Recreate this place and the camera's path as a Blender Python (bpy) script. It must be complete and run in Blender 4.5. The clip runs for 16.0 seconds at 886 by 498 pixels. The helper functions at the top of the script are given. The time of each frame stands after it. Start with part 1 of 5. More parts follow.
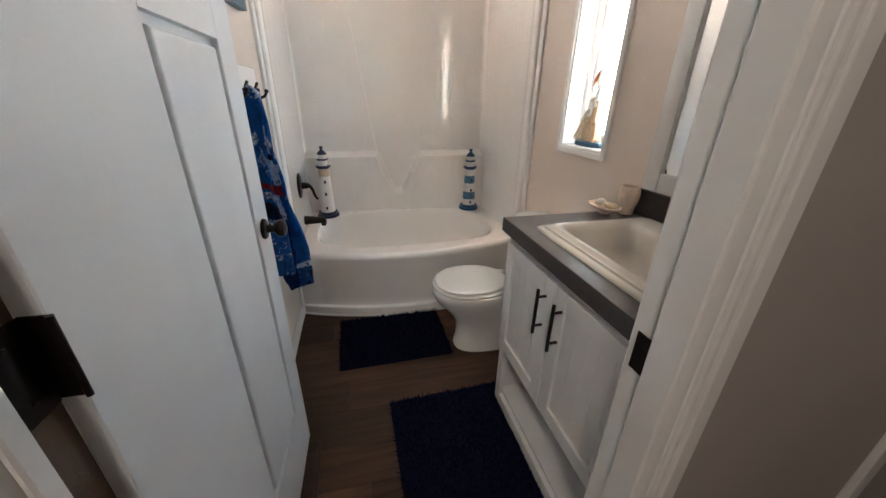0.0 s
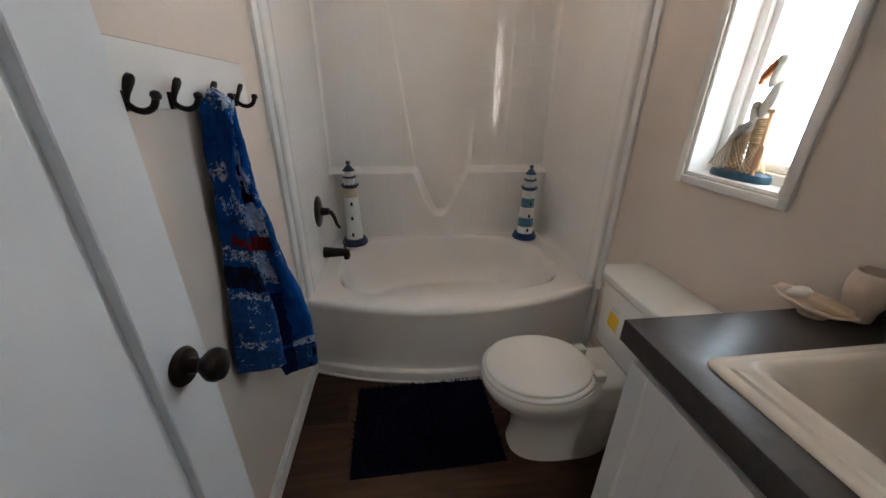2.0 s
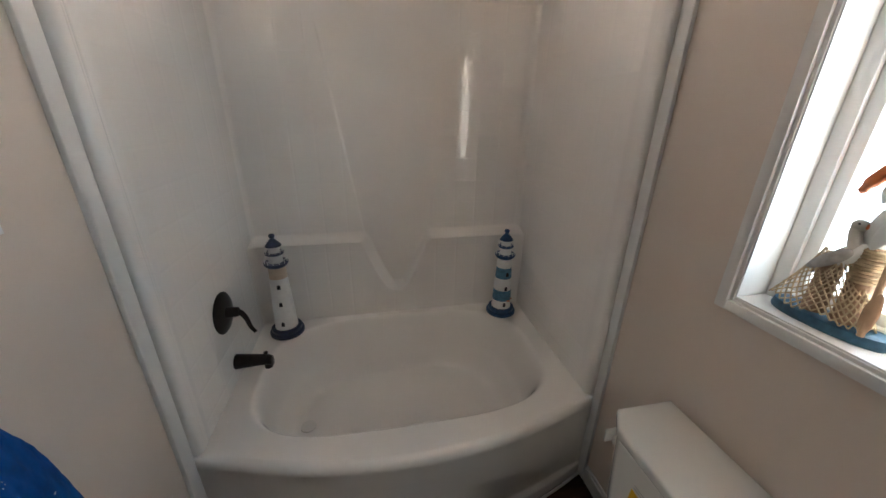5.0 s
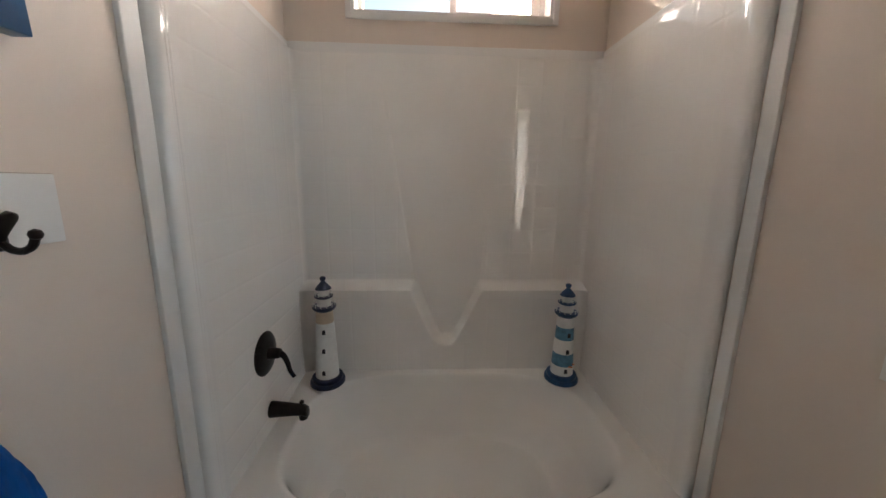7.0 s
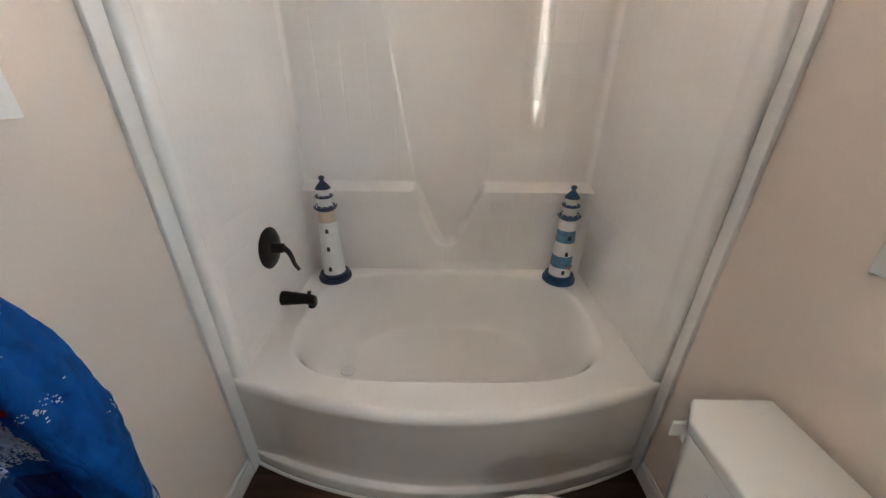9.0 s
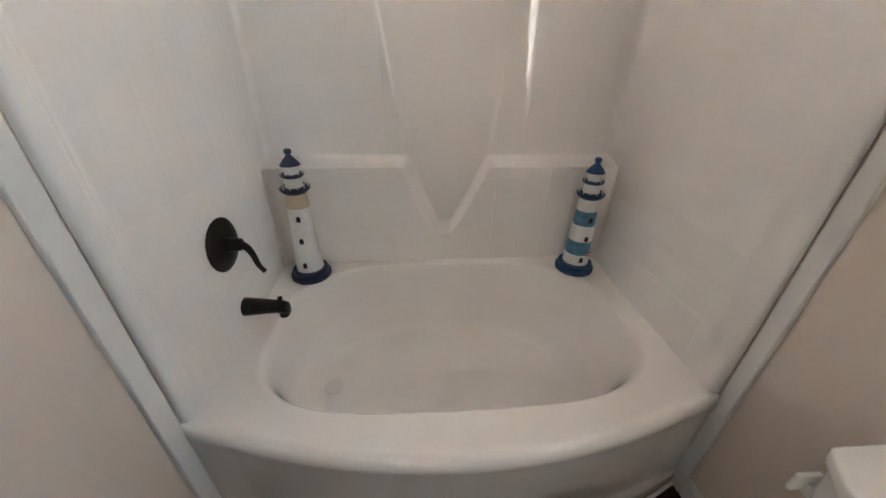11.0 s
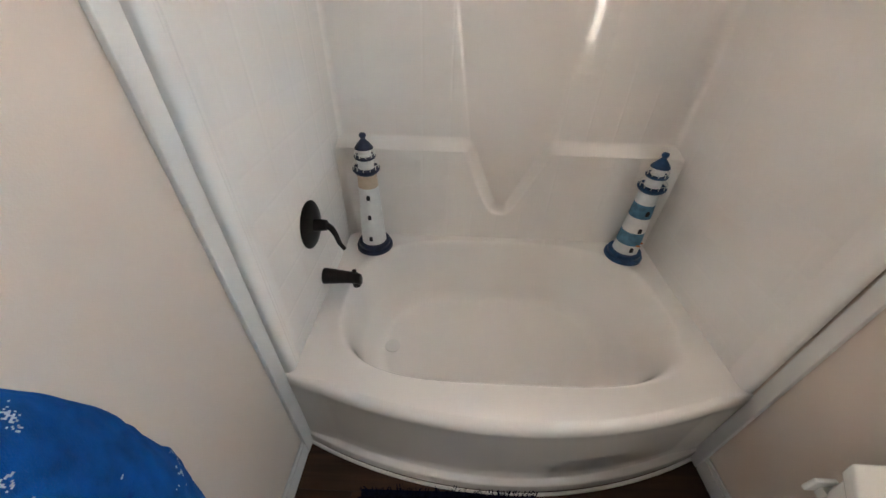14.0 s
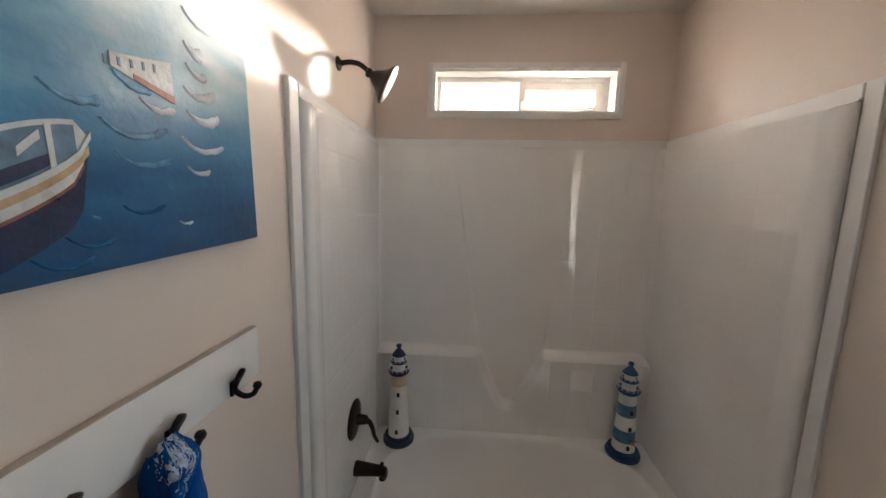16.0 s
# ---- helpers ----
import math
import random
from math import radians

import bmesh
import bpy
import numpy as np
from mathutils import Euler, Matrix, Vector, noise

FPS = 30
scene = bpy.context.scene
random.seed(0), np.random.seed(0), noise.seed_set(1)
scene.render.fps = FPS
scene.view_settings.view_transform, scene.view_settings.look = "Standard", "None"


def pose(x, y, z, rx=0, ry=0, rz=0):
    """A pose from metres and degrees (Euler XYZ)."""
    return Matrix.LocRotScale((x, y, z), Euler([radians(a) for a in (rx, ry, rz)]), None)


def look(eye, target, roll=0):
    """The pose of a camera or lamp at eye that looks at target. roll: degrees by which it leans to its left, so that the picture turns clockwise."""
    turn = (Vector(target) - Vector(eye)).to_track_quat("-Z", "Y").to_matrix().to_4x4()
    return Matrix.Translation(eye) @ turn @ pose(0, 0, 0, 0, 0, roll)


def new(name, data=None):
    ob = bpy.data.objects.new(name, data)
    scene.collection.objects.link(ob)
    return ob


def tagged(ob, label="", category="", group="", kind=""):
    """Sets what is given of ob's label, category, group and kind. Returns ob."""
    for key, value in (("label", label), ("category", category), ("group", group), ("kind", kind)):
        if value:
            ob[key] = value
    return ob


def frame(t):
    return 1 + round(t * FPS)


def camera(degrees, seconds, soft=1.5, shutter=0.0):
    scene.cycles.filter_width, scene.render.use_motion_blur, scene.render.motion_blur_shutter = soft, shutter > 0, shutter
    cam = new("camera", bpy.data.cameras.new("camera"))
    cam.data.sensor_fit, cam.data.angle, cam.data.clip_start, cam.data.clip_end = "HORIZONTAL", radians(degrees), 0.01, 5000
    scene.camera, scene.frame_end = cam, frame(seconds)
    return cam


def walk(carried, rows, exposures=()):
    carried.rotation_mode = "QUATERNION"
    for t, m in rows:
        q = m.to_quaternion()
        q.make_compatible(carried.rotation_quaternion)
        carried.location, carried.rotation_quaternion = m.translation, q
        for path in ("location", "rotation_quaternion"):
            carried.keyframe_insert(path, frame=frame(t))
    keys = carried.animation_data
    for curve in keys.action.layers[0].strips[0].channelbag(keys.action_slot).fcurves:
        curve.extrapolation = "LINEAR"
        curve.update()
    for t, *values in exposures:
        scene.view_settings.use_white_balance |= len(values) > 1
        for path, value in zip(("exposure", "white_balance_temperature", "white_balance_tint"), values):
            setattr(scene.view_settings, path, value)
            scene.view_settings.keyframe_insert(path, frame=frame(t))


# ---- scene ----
cam = camera(104.7, 16.0)
PATH = [
    (0, (0.433, -2.118, 1.339), (0.88, -0.34, 0.54), 1.1),
    (0.5, (0.42, -2.057, 1.342), (0.702, -0.246, 0.54), 1.0),
    (1, (0.406, -1.871, 1.347), (0.643, -0.054, 0.547), 1.1),
    (1.5, (0.404, -1.709, 1.363), (0.639, 0.109, 0.564), 1.0),
    (2, (0.491, -1.514, 1.361), (0.726, 0.303, 0.559), 0.8),
    (2.5, (0.506, -1.361, 1.352), (0.741, 0.456, 0.549), 0.8),
    (3, (0.508, -1.213, 1.369), (0.741, 0.603, 0.564), 0.8),
    (3.5, (0.547, -1.184, 1.422), (0.806, 0.629, 0.619), 0.9),
    (4, (0.577, -1.167, 1.45), (0.897, 0.638, 0.65), 0.9),
    (4.5, (0.594, -1.091, 1.47), (0.973, 0.703, 0.673), 1.0),
    (5, (0.66, -0.966, 1.543), (1.042, 0.856, 0.814), 1.0),
    (5.2, (0.677, -0.935, 1.587), (1.046, 0.922, 0.941), 1.0),
    (7.3, (0.662, -0.881, 1.428), (0.643, 1.083, 1.051), 0.4),
    (7.5, (0.704, -0.876, 1.418), (0.622, 1.063, 0.937), 0.1),
    (8, (0.668, -0.878, 1.365), (0.628, 0.993, 0.66), 0.0),
    (8.5, (0.71, -0.876, 1.377), (0.668, 0.928, 0.516), 0.2),
    (9, (0.752, -0.885, 1.393), (0.748, 0.918, 0.526), 0.5),
    (11.3, (0.633, -0.542, 1.266), (0.782, 1.167, 0.238), 1.1),
    (11.5, (0.628, -0.5, 1.242), (0.768, 1.169, 0.15), 0.9),
    (12, (0.605, -0.423, 1.223), (0.746, 1.156, 0.003), 1.1),
    (12.5, (0.57, -0.439, 1.223), (0.668, 1.13, -0.013), 0.9),
    (13, (0.486, -0.437, 1.267), (0.552, 1.115, 0.008), 1.7),
    (13.5, (0.504, -0.504, 1.345), (0.513, 1.054, 0.092), 1.6),
    (14, (0.52, -0.617, 1.462), (0.499, 0.97, 0.246), 1.8),
    (14.5, (0.608, -0.764, 1.576), (0.518, 1.014, 0.665), 0.8),
    (15, (0.544, -0.86, 1.637), (0.447, 1.049, 1.048), 1.0),
    (15.5, (0.491, -0.932, 1.705), (0.38, 1.02, 1.283), 1.3),
    (16, (0.502, -0.999, 1.755), (0.377, 0.978, 1.479), 1.3),
]
EXPOSURES = [(0.0, 2.56), (0.8, 2.38), (1.5, 2.06), (2.5, 1.81), (3.5, 1.98), (5.0, 1.6), (7.5, 1.62), (8.3, 2.04), (9.0, 2.44), (11.5, 2.4), (12.5, 2.56), (13.5, 2.48), (14.0, 2.54), (15.0, 2.1), (15.5, 1.77), (16.0, 1.45)]
walk(cam, [(t, look(eye, target, roll)) for t, eye, target, roll in PATH], EXPOSURES)

# ---- light ----
world = bpy.data.worlds.new("sky")
scene.world = world
world.use_nodes = True
wn = world.node_tree.nodes
sky = wn.new("ShaderNodeTexSky")
sky.sky_type = "NISHITA"
sky.sun_disc = False
sky.sun_elevation = radians(8.1)
sky.sun_rotation = radians(26.6)
wn["Background"].inputs[1].default_value = 0.12
world.node_tree.links.new(sky.outputs[0], wn["Background"].inputs[0])

sun_data = bpy.data.lights.new("sun", "SUN")
sun_data.energy, sun_data.angle, sun_data.color = 4.4, radians(5), (1.0, 0.95, 0.88)
sun = new("sun", sun_data)
sun.matrix_world = look((5, 10, 1.6), (0, 0, 0))      # low sun that slants in over the tub

W, BACK, TOP = 1.535, 0.893, 2.70          # room width, wall behind the tub, ceiling
WIN = (-0.708, -0.375, 1.130, 2.13)        # side window opening: y0, y1, z0, z1
TRAN = (0.322, 1.25, 2.228, 2.43)          # window over the tub: x0, x1, z0, z1


def window_light(name, eye, target, wide, high, watts, colour):
    data = bpy.data.lights.new(name, "AREA")
    data.shape, data.size, data.size_y, data.energy, data.color = "RECTANGLE", wide, high, watts, colour
    ob = new(name, data)
    ob.matrix_world = look(eye, target)
    return ob


# unseen fill light, added in the hall to brighten casing and vanity
hall_fill = bpy.data.lights.new("hall_fill_light", "AREA")
hall_fill.shape, hall_fill.size, hall_fill.energy, hall_fill.color = "DISK", 0.3, 2.9, (1.0, 0.91, 0.82)
hl = new("hall_fill_light", hall_fill)
hl.matrix_world = look((0.0, -3.0, TOP - 0.04), (0.0, -3.0, 0))

SIDE_W, TRAN_W = 13.5, 112
window_light("side_window_daylight", (W + 0.24, -1.02, 1.30), (0, -1.02, 1.30), 1.4, 1.0, SIDE_W, (0.66, 0.85, 1.0))
window_light("tub_window_daylight", (1.58, BACK + 0.24, 2.54), (1.58, 0, 2.54), 1.15, 0.85, TRAN_W, (1.0, 0.85, 0.755))


# ---- materials ----
def mat(name, col, rough=0.5, metal=0.0, var=0.05, scale=6.0, bump=0.0, bscale=150.0, coat=0.0, rvar=0.08, spec=0.5, island=0.0):
    m = bpy.data.materials.new(name)
    m.use_nodes = True
    nt = m.node_tree
    b = nt.nodes["Principled BSDF"]
    b.inputs["Metallic"].default_value = metal
    b.inputs["Coat Weight"].default_value = coat
    b.inputs["Specular IOR Level"].default_value = spec
    tc = nt.nodes.new("ShaderNodeTexCoord")
    n1 = nt.nodes.new("ShaderNodeTexNoise")
    n1.inputs["Scale"].default_value, n1.inputs["Detail"].default_value = scale, 6
    nt.links.new(tc.outputs["Object"], n1.inputs["Vector"])
    ramp = nt.nodes.new("ShaderNodeValToRGB")
    ramp.color_ramp.elements[0].position, ramp.color_ramp.elements[1].position = 0.3, 0.7
    ramp.color_ramp.elements[0].color = (*[max(0, c * (1 - var)) for c in col], 1)
    ramp.color_ramp.elements[1].color = (*[min(1, c * (1 + var)) for c in col], 1)
    nt.links.new(n1.outputs[0], ramp.inputs[0])
    last = ramp.outputs[0]
    if island:
        info = nt.nodes.new("ShaderNodeObjectInfo")
        mix = nt.nodes.new("ShaderNodeHueSaturation")
        mr = nt.nodes.new("ShaderNodeMapRange")
        mr.inputs["To Min"].default_value, mr.inputs["To Max"].default_value = 1 - island, 1 + island
        nt.links.new(info.outputs["Random"], mr.inputs[0])
        nt.links.new(mr.outputs[0], mix.inputs["Value"])
        nt.links.new(last, mix.inputs["Color"])
        last = mix.outputs[0]
    nt.links.new(last, b.inputs["Base Color"])
    n2 = nt.nodes.new("ShaderNodeTexNoise")
    n2.inputs["Scale"].default_value, n2.inputs["Detail"].default_value = bscale, 4
    nt.links.new(tc.outputs["Object"], n2.inputs["Vector"])
    mr2 = nt.nodes.new("ShaderNodeMapRange")
    mr2.inputs["To Min"].default_value, mr2.inputs["To Max"].default_value = max(0.02, rough - rvar), min(1, rough + rvar)
    nt.links.new(n1.outputs[0], mr2.inputs[0])
    nt.links.new(mr2.outputs[0], b.inputs["Roughness"])
    if bump:
        bp = nt.nodes.new("ShaderNodeBump")
        bp.inputs["Strength"].default_value, bp.inputs["Distance"].default_value = bump, 0.002
        nt.links.new(n2.outputs[0], bp.inputs["Height"])
        nt.links.new(bp.outputs[0], b.inputs["Normal"])
    return m


def gelcoat(name, col):
    """Glossy moulded acrylic with a slight waviness."""
    m = mat(name, col, rough=0.045, var=0.02, scale=3, rvar=0.02, coat=0.0, spec=0.72)
    nt = m.node_tree
    b = nt.nodes["Principled BSDF"]
    tc = nt.nodes.new("ShaderNodeTexCoord")
    wave = nt.nodes.new("ShaderNodeTexNoise")
    wave.inputs["Scale"].default_value, wave.inputs["Detail"].default_value = 5, 2
    nt.links.new(tc.outputs["Object"], wave.inputs["Vector"])
    bp = nt.nodes.new("ShaderNodeBump")
    bp.inputs["Strength"].default_value, bp.inputs["Distance"].default_value = 0.03, 0.01
    nt.links.new(wave.outputs[0], bp.inputs["Height"])
    nt.links.new(bp.outputs[0], b.inputs["Normal"])
    return m


WALLC = (0.735, 0.625, 0.54)
m_wall = mat("wall_paint", WALLC, rough=0.42, var=0.025, scale=2.5, bump=0.25, bscale=260)
m_ceil = mat("ceiling_paint", (0.80, 0.75, 0.69), rough=0.8, var=0.03, bump=0.5, bscale=120)
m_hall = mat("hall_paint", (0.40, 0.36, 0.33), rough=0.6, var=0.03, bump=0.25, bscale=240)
m_trim = mat("white_trim", (0.79, 0.765, 0.735), rough=0.35, var=0.02, bump=0.05, bscale=90)
m_door = mat("painted_door", (0.765, 0.765, 0.775), rough=0.38, var=0.02, bump=0.12, bscale=320)
m_acr = gelcoat("tub_acrylic", (0.895, 0.855, 0.815))
m_sur = gelcoat("surround_acrylic", (0.895, 0.855, 0.815))
m_porc = mat("porcelain", (0.80, 0.78, 0.74), rough=0.10, var=0.015, scale=3, rvar=0.03)
m_seat = mat("seat_plastic", (0.80, 0.78, 0.74), rough=0.22, var=0.015, scale=3, rvar=0.03)
m_bisque = mat("bisque_sink", (0.74, 0.68, 0.60), rough=0.10, var=0.02, scale=3, rvar=0.03)
m_bronze = mat("oil_rubbed_bronze", (0.018, 0.012, 0.010), rough=0.38, metal=0.55, var=0.3, scale=40, rvar=0.1)
m_black = mat("matte_black_metal", (0.012, 0.010, 0.010), rough=0.45, metal=0.3, var=0.2, scale=40)
m_counter = mat("dark_laminate", (0.050, 0.042, 0.040), rough=0.34, var=0.22, scale=55, bump=0.06, bscale=300, rvar=0.05)
m_cab = mat("white_cabinet", (0.77, 0.755, 0.74), rough=0.36, var=0.02, scale=5, bump=0.06, bscale=80)
m_rug = mat("navy_shag", (0.003, 0.005, 0.020), rough=1.0, var=0.4, scale=60, bump=0.6, bscale=300, spec=0.03)
m_base = mat("navy_rug_backing", (0.005, 0.007, 0.02), rough=1.0, var=0.2, scale=60, spec=0.1)
m_caulk = mat("white_caulk", (0.78, 0.77, 0.74), rough=0.4, var=0.04, scale=20)
m_navy = mat("navy_paint", (0.010, 0.018, 0.055), rough=0.45, var=0.35, scale=45, bump=0.2, bscale=120)
m_blue = mat("blue_paint", (0.014, 0.062, 0.16), rough=0.45, var=0.3, scale=45, bump=0.2, bscale=120)
m_teal = mat("washed_blue_paint", (0.085, 0.22, 0.34), rough=0.55, var=0.25, scale=45, bump=0.2, bscale=120)
m_white = mat("white_wood_paint", (0.78, 0.77, 0.74), rough=0.55, var=0.05, scale=40, bump=0.2, bscale=120)
m_tan = mat("tan_paint", (0.60, 0.46, 0.33), rough=0.6, var=0.08, scale=40)
m_bare_edge = mat("bare_board_edge", (0.50, 0.42, 0.34), rough=0.7, var=0.12, scale=30)
m_dark = mat("dark_window_paint", (0.02, 0.02, 0.025), rough=0.6, var=0.1)
m_coral = mat("coral_paint", (0.62, 0.22, 0.09), rough=0.5, var=0.2, scale=40)
m_shell = mat("shell_ceramic", (0.72, 0.57, 0.46), rough=0.35, var=0.12, scale=25, bump=0.15, bscale=60)
m_shellw = mat("pale_shell", (0.82, 0.77, 0.70), rough=0.35, var=0.1, scale=30)
m_sand = mat("sandy_shell", (0.60, 0.46, 0.30), rough=0.5, var=0.15, scale=30, bump=0.3, bscale=80)
m_yellow = mat("yellow_label", (0.80, 0.50, 0.02), rough=0.5, var=0.03)
m_print = mat("grey_print", (0.45, 0.44, 0.43), rough=0.6, var=0.03)
m_rope = mat("net_twine", (0.50, 0.38, 0.24), rough=0.9, var=0.2, scale=80)
m_drift = mat("driftwood", (0.340, 0.221, 0.145), rough=0.85, var=0.4, scale=30, bump=0.6, bscale=90)
m_oar = mat("oar_wood", (0.52, 0.33, 0.20), rough=0.6, var=0.15, scale=25)
m_bird = mat("bird_white", (0.76, 0.75, 0.72), rough=0.55, var=0.06, scale=30)
m_jamb_gap = mat("jamb_gap_shade", (0.10, 0.062, 0.038), rough=0.7, var=0.25, scale=20, bump=0.3)
m_wing = mat("wing_grey", (0.42, 0.40, 0.37), rough=0.6, var=0.2, scale=60, bump=0.3)
m_gull = mat("bird_grey", (0.60, 0.56, 0.50), rough=0.6, var=0.15, scale=30)
m_beak = mat("orange_beak", (0.62, 0.17, 0.05), rough=0.45, var=0.2, scale=60)
m_seab = mat("blue_base", (0.03, 0.10, 0.17), rough=0.45, var=0.4, scale=40)
m_ground = mat("dry_grass", (0.12, 0.12, 0.06), rough=1.0, var=0.4, scale=3)
m_vent = mat("register_metal", (0.035, 0.022, 0.016), rough=0.45, metal=0.5, var=0.2, scale=30)

m_glass = bpy.data.materials.new("window_glass")
m_glass.use_nodes = True
_b = m_glass.node_tree.nodes["Principled BSDF"]
_b.inputs["Base Color"].default_value = (1, 1, 1, 1)
_b.inputs["Transmission Weight"].default_value, _b.inputs["Roughness"].default_value, _b.inputs["IOR"].default_value = 1.0, 0.0, 1.02

m_mirror = bpy.data.materials.new("mirror_silver")
m_mirror.use_nodes = True
_b = m_mirror.node_tree.nodes["Principled BSDF"]
_b.inputs["Base Color"].default_value = (0.86, 0.88, 0.88, 1)
_b.inputs["Metallic"].default_value, _b.inputs["Roughness"].default_value = 1.0, 0.015


def plank_material():
    m = mat("vinyl_plank", (0.060, 0.029, 0.016), rough=0.48, var=0.2, scale=4, bump=0.12, bscale=200, island=0.32, spec=0.28)
    nt = m.node_tree
    b = nt.nodes["Principled BSDF"]
    tc = nt.nodes.new("ShaderNodeTexCoord")
    mp = nt.nodes.new("ShaderNodeMapping")
    mp.inputs["Scale"].default_value = (2.5, 38, 20)
    info = nt.nodes.new("ShaderNodeObjectInfo")
    n = nt.nodes.new("ShaderNodeTexNoise")
    n.noise_dimensions = "4D"
    n.inputs["Scale"].default_value, n.inputs["Detail"].default_value, n.inputs["Distortion"].default_value = 1.0, 8, 0.6
    mul = nt.nodes.new("ShaderNodeMath")
    mul.operation = "MULTIPLY"
    mul.inputs[1].default_value = 40
    nt.links.new(info.outputs["Random"], mul.inputs[0])
    nt.links.new(mul.outputs[0], n.inputs["W"])
    nt.links.new(tc.outputs["Object"], mp.inputs[0])
    nt.links.new(mp.outputs[0], n.inputs["Vector"])
    mix = nt.nodes.new("ShaderNodeMix")
    mix.data_type, mix.blend_type = "RGBA", "MULTIPLY"
    mix.inputs[0].default_value = 0.75
    ramp = nt.nodes.new("ShaderNodeValToRGB")
    ramp.color_ramp.elements[0].position, ramp.color_ramp.elements[1].position = 0.35, 0.68
    ramp.color_ramp.elements[0].color, ramp.color_ramp.elements[1].color = (0.45, 0.42, 0.40, 1), (1.25, 1.2, 1.12, 1)
    nt.links.new(n.outputs[0], ramp.inputs[0])
    old = b.inputs["Base Color"].links[0].from_socket
    nt.links.new(old, mix.inputs[6])
    nt.links.new(ramp.outputs[0], mix.inputs[7])
    nt.links.new(mix.outputs[2], b.inputs["Base Color"])
    return m


m_plank = plank_material()


def towel_material():
    """Printed terry: royal blue with darker fields."""
    m = mat("printed_terry", (0.002, 0.070, 0.28), rough=0.95, var=0.3, scale=25, bump=1.0, bscale=420, spec=0.15)
    nt = m.node_tree
    b = nt.nodes["Principled BSDF"]
    tc = nt.nodes.new("ShaderNodeTexCoord")
    base = b.inputs["Base Color"].links[0].from_socket

    def patch(scale, lo, hi, colour, base, speck):
        n = nt.nodes.new("ShaderNodeTexNoise")
        n.inputs["Scale"].default_value, n.inputs["Detail"].default_value, n.inputs["Roughness"].default_value = scale, 9, speck
        mp = nt.nodes.new("ShaderNodeMapping")
        mp.inputs["Location"].default_value = (scale, 2 * scale, 3)
        nt.links.new(tc.outputs["Object"], mp.inputs[0])
        nt.links.new(mp.outputs[0], n.inputs["Vector"])
        r = nt.nodes.new("ShaderNodeMapRange")
        r.inputs["From Min"].default_value, r.inputs["From Max"].default_value = lo, hi
        nt.links.new(n.outputs[0], r.inputs[0])
        mx = nt.nodes.new("ShaderNodeMix")
        mx.data_type = "RGBA"
        mx.inputs[7].default_value = (*colour, 1)
        nt.links.new(r.outputs[0], mx.inputs[0])
        nt.links.new(base, mx.inputs[6])
        return mx.outputs[2]

    base = patch(14, 0.60, 0.70, (0.004, 0.035, 0.20), base, 0.6)
    nt.links.new(base, b.inputs["Base Color"])
    return m


m_towel = towel_material()
m_towel_red = mat("terry_red", (0.16, 0.012, 0.02), rough=0.95, var=0.3, scale=60, bump=1.0, bscale=420, spec=0.15)
m_towel_black = mat("terry_black", (0.006, 0.007, 0.014), rough=0.95, var=0.3, scale=60, bump=1.0, bscale=420, spec=0.15)
m_towel_navy = mat("terry_navy", (0.003, 0.014, 0.075), rough=0.95, var=0.3, scale=60, bump=1.0, bscale=420, spec=0.15)
m_towel_mid = mat("terry_mid_blue", (0.010, 0.060, 0.20), rough=0.95, var=0.3, scale=60, bump=1.0, bscale=420, spec=0.15)
m_towel_pale = mat("terry_pale", (0.44, 0.50, 0.60), rough=0.95, var=0.35, scale=90, bump=1.0, bscale=420, spec=0.15)


def canvas_material():
    """Oil-painted sea: pale at the top, partly as painted-in sun glare, deep blue below, with brush relief."""
    m = mat("painted_sea", (0.1, 0.2, 0.3), rough=0.32, var=0.1, scale=8, bump=0.5, bscale=60)
    nt = m.node_tree
    b = nt.nodes["Principled BSDF"]
    tc = nt.nodes.new("ShaderNodeTexCoord")
    sep = nt.nodes.new("ShaderNodeSeparateXYZ")
    nt.links.new(tc.outputs["Object"], sep.inputs[0])
    mp = nt.nodes.new("ShaderNodeMapping")
    mp.inputs["Scale"].default_value = (1, 5, 16)
    n = nt.nodes.new("ShaderNodeTexNoise")
    n.inputs["Scale"].default_value, n.inputs["Detail"].default_value = 1.2, 7
    nt.links.new(tc.outputs["Object"], mp.inputs[0])
    nt.links.new(mp.outputs[0], n.inputs["Vector"])
    m1 = nt.nodes.new("ShaderNodeMath")
    m1.operation = "MULTIPLY_ADD"
    m1.inputs[1].default_value = 0.22
    nt.links.new(n.outputs[0], m1.inputs[0])
    nt.links.new(sep.outputs[2], m1.inputs[2])
    ramp = nt.nodes.new("ShaderNodeValToRGB")
    el = ramp.color_ramp.elements
    el[0].position, el[0].color = 0.12, (0.012, 0.062, 0.15, 1)
    el[1].position, el[1].color = 0.55, (0.78, 0.76, 0.70, 1)
    for p, c in ((0.21, (0.016, 0.105, 0.23, 1)), (0.32, (0.050, 0.225, 0.38, 1)), (0.41, (0.17, 0.36, 0.46, 1)), (0.48, (0.52, 0.58, 0.58, 1))):
        e = el.new(p)
        e.color = c
    nt.links.new(m1.outputs[0], ramp.inputs[0])
    nt.links.new(ramp.outputs[0], b.inputs["Base Color"])
    return m


m_canvas = canvas_material()


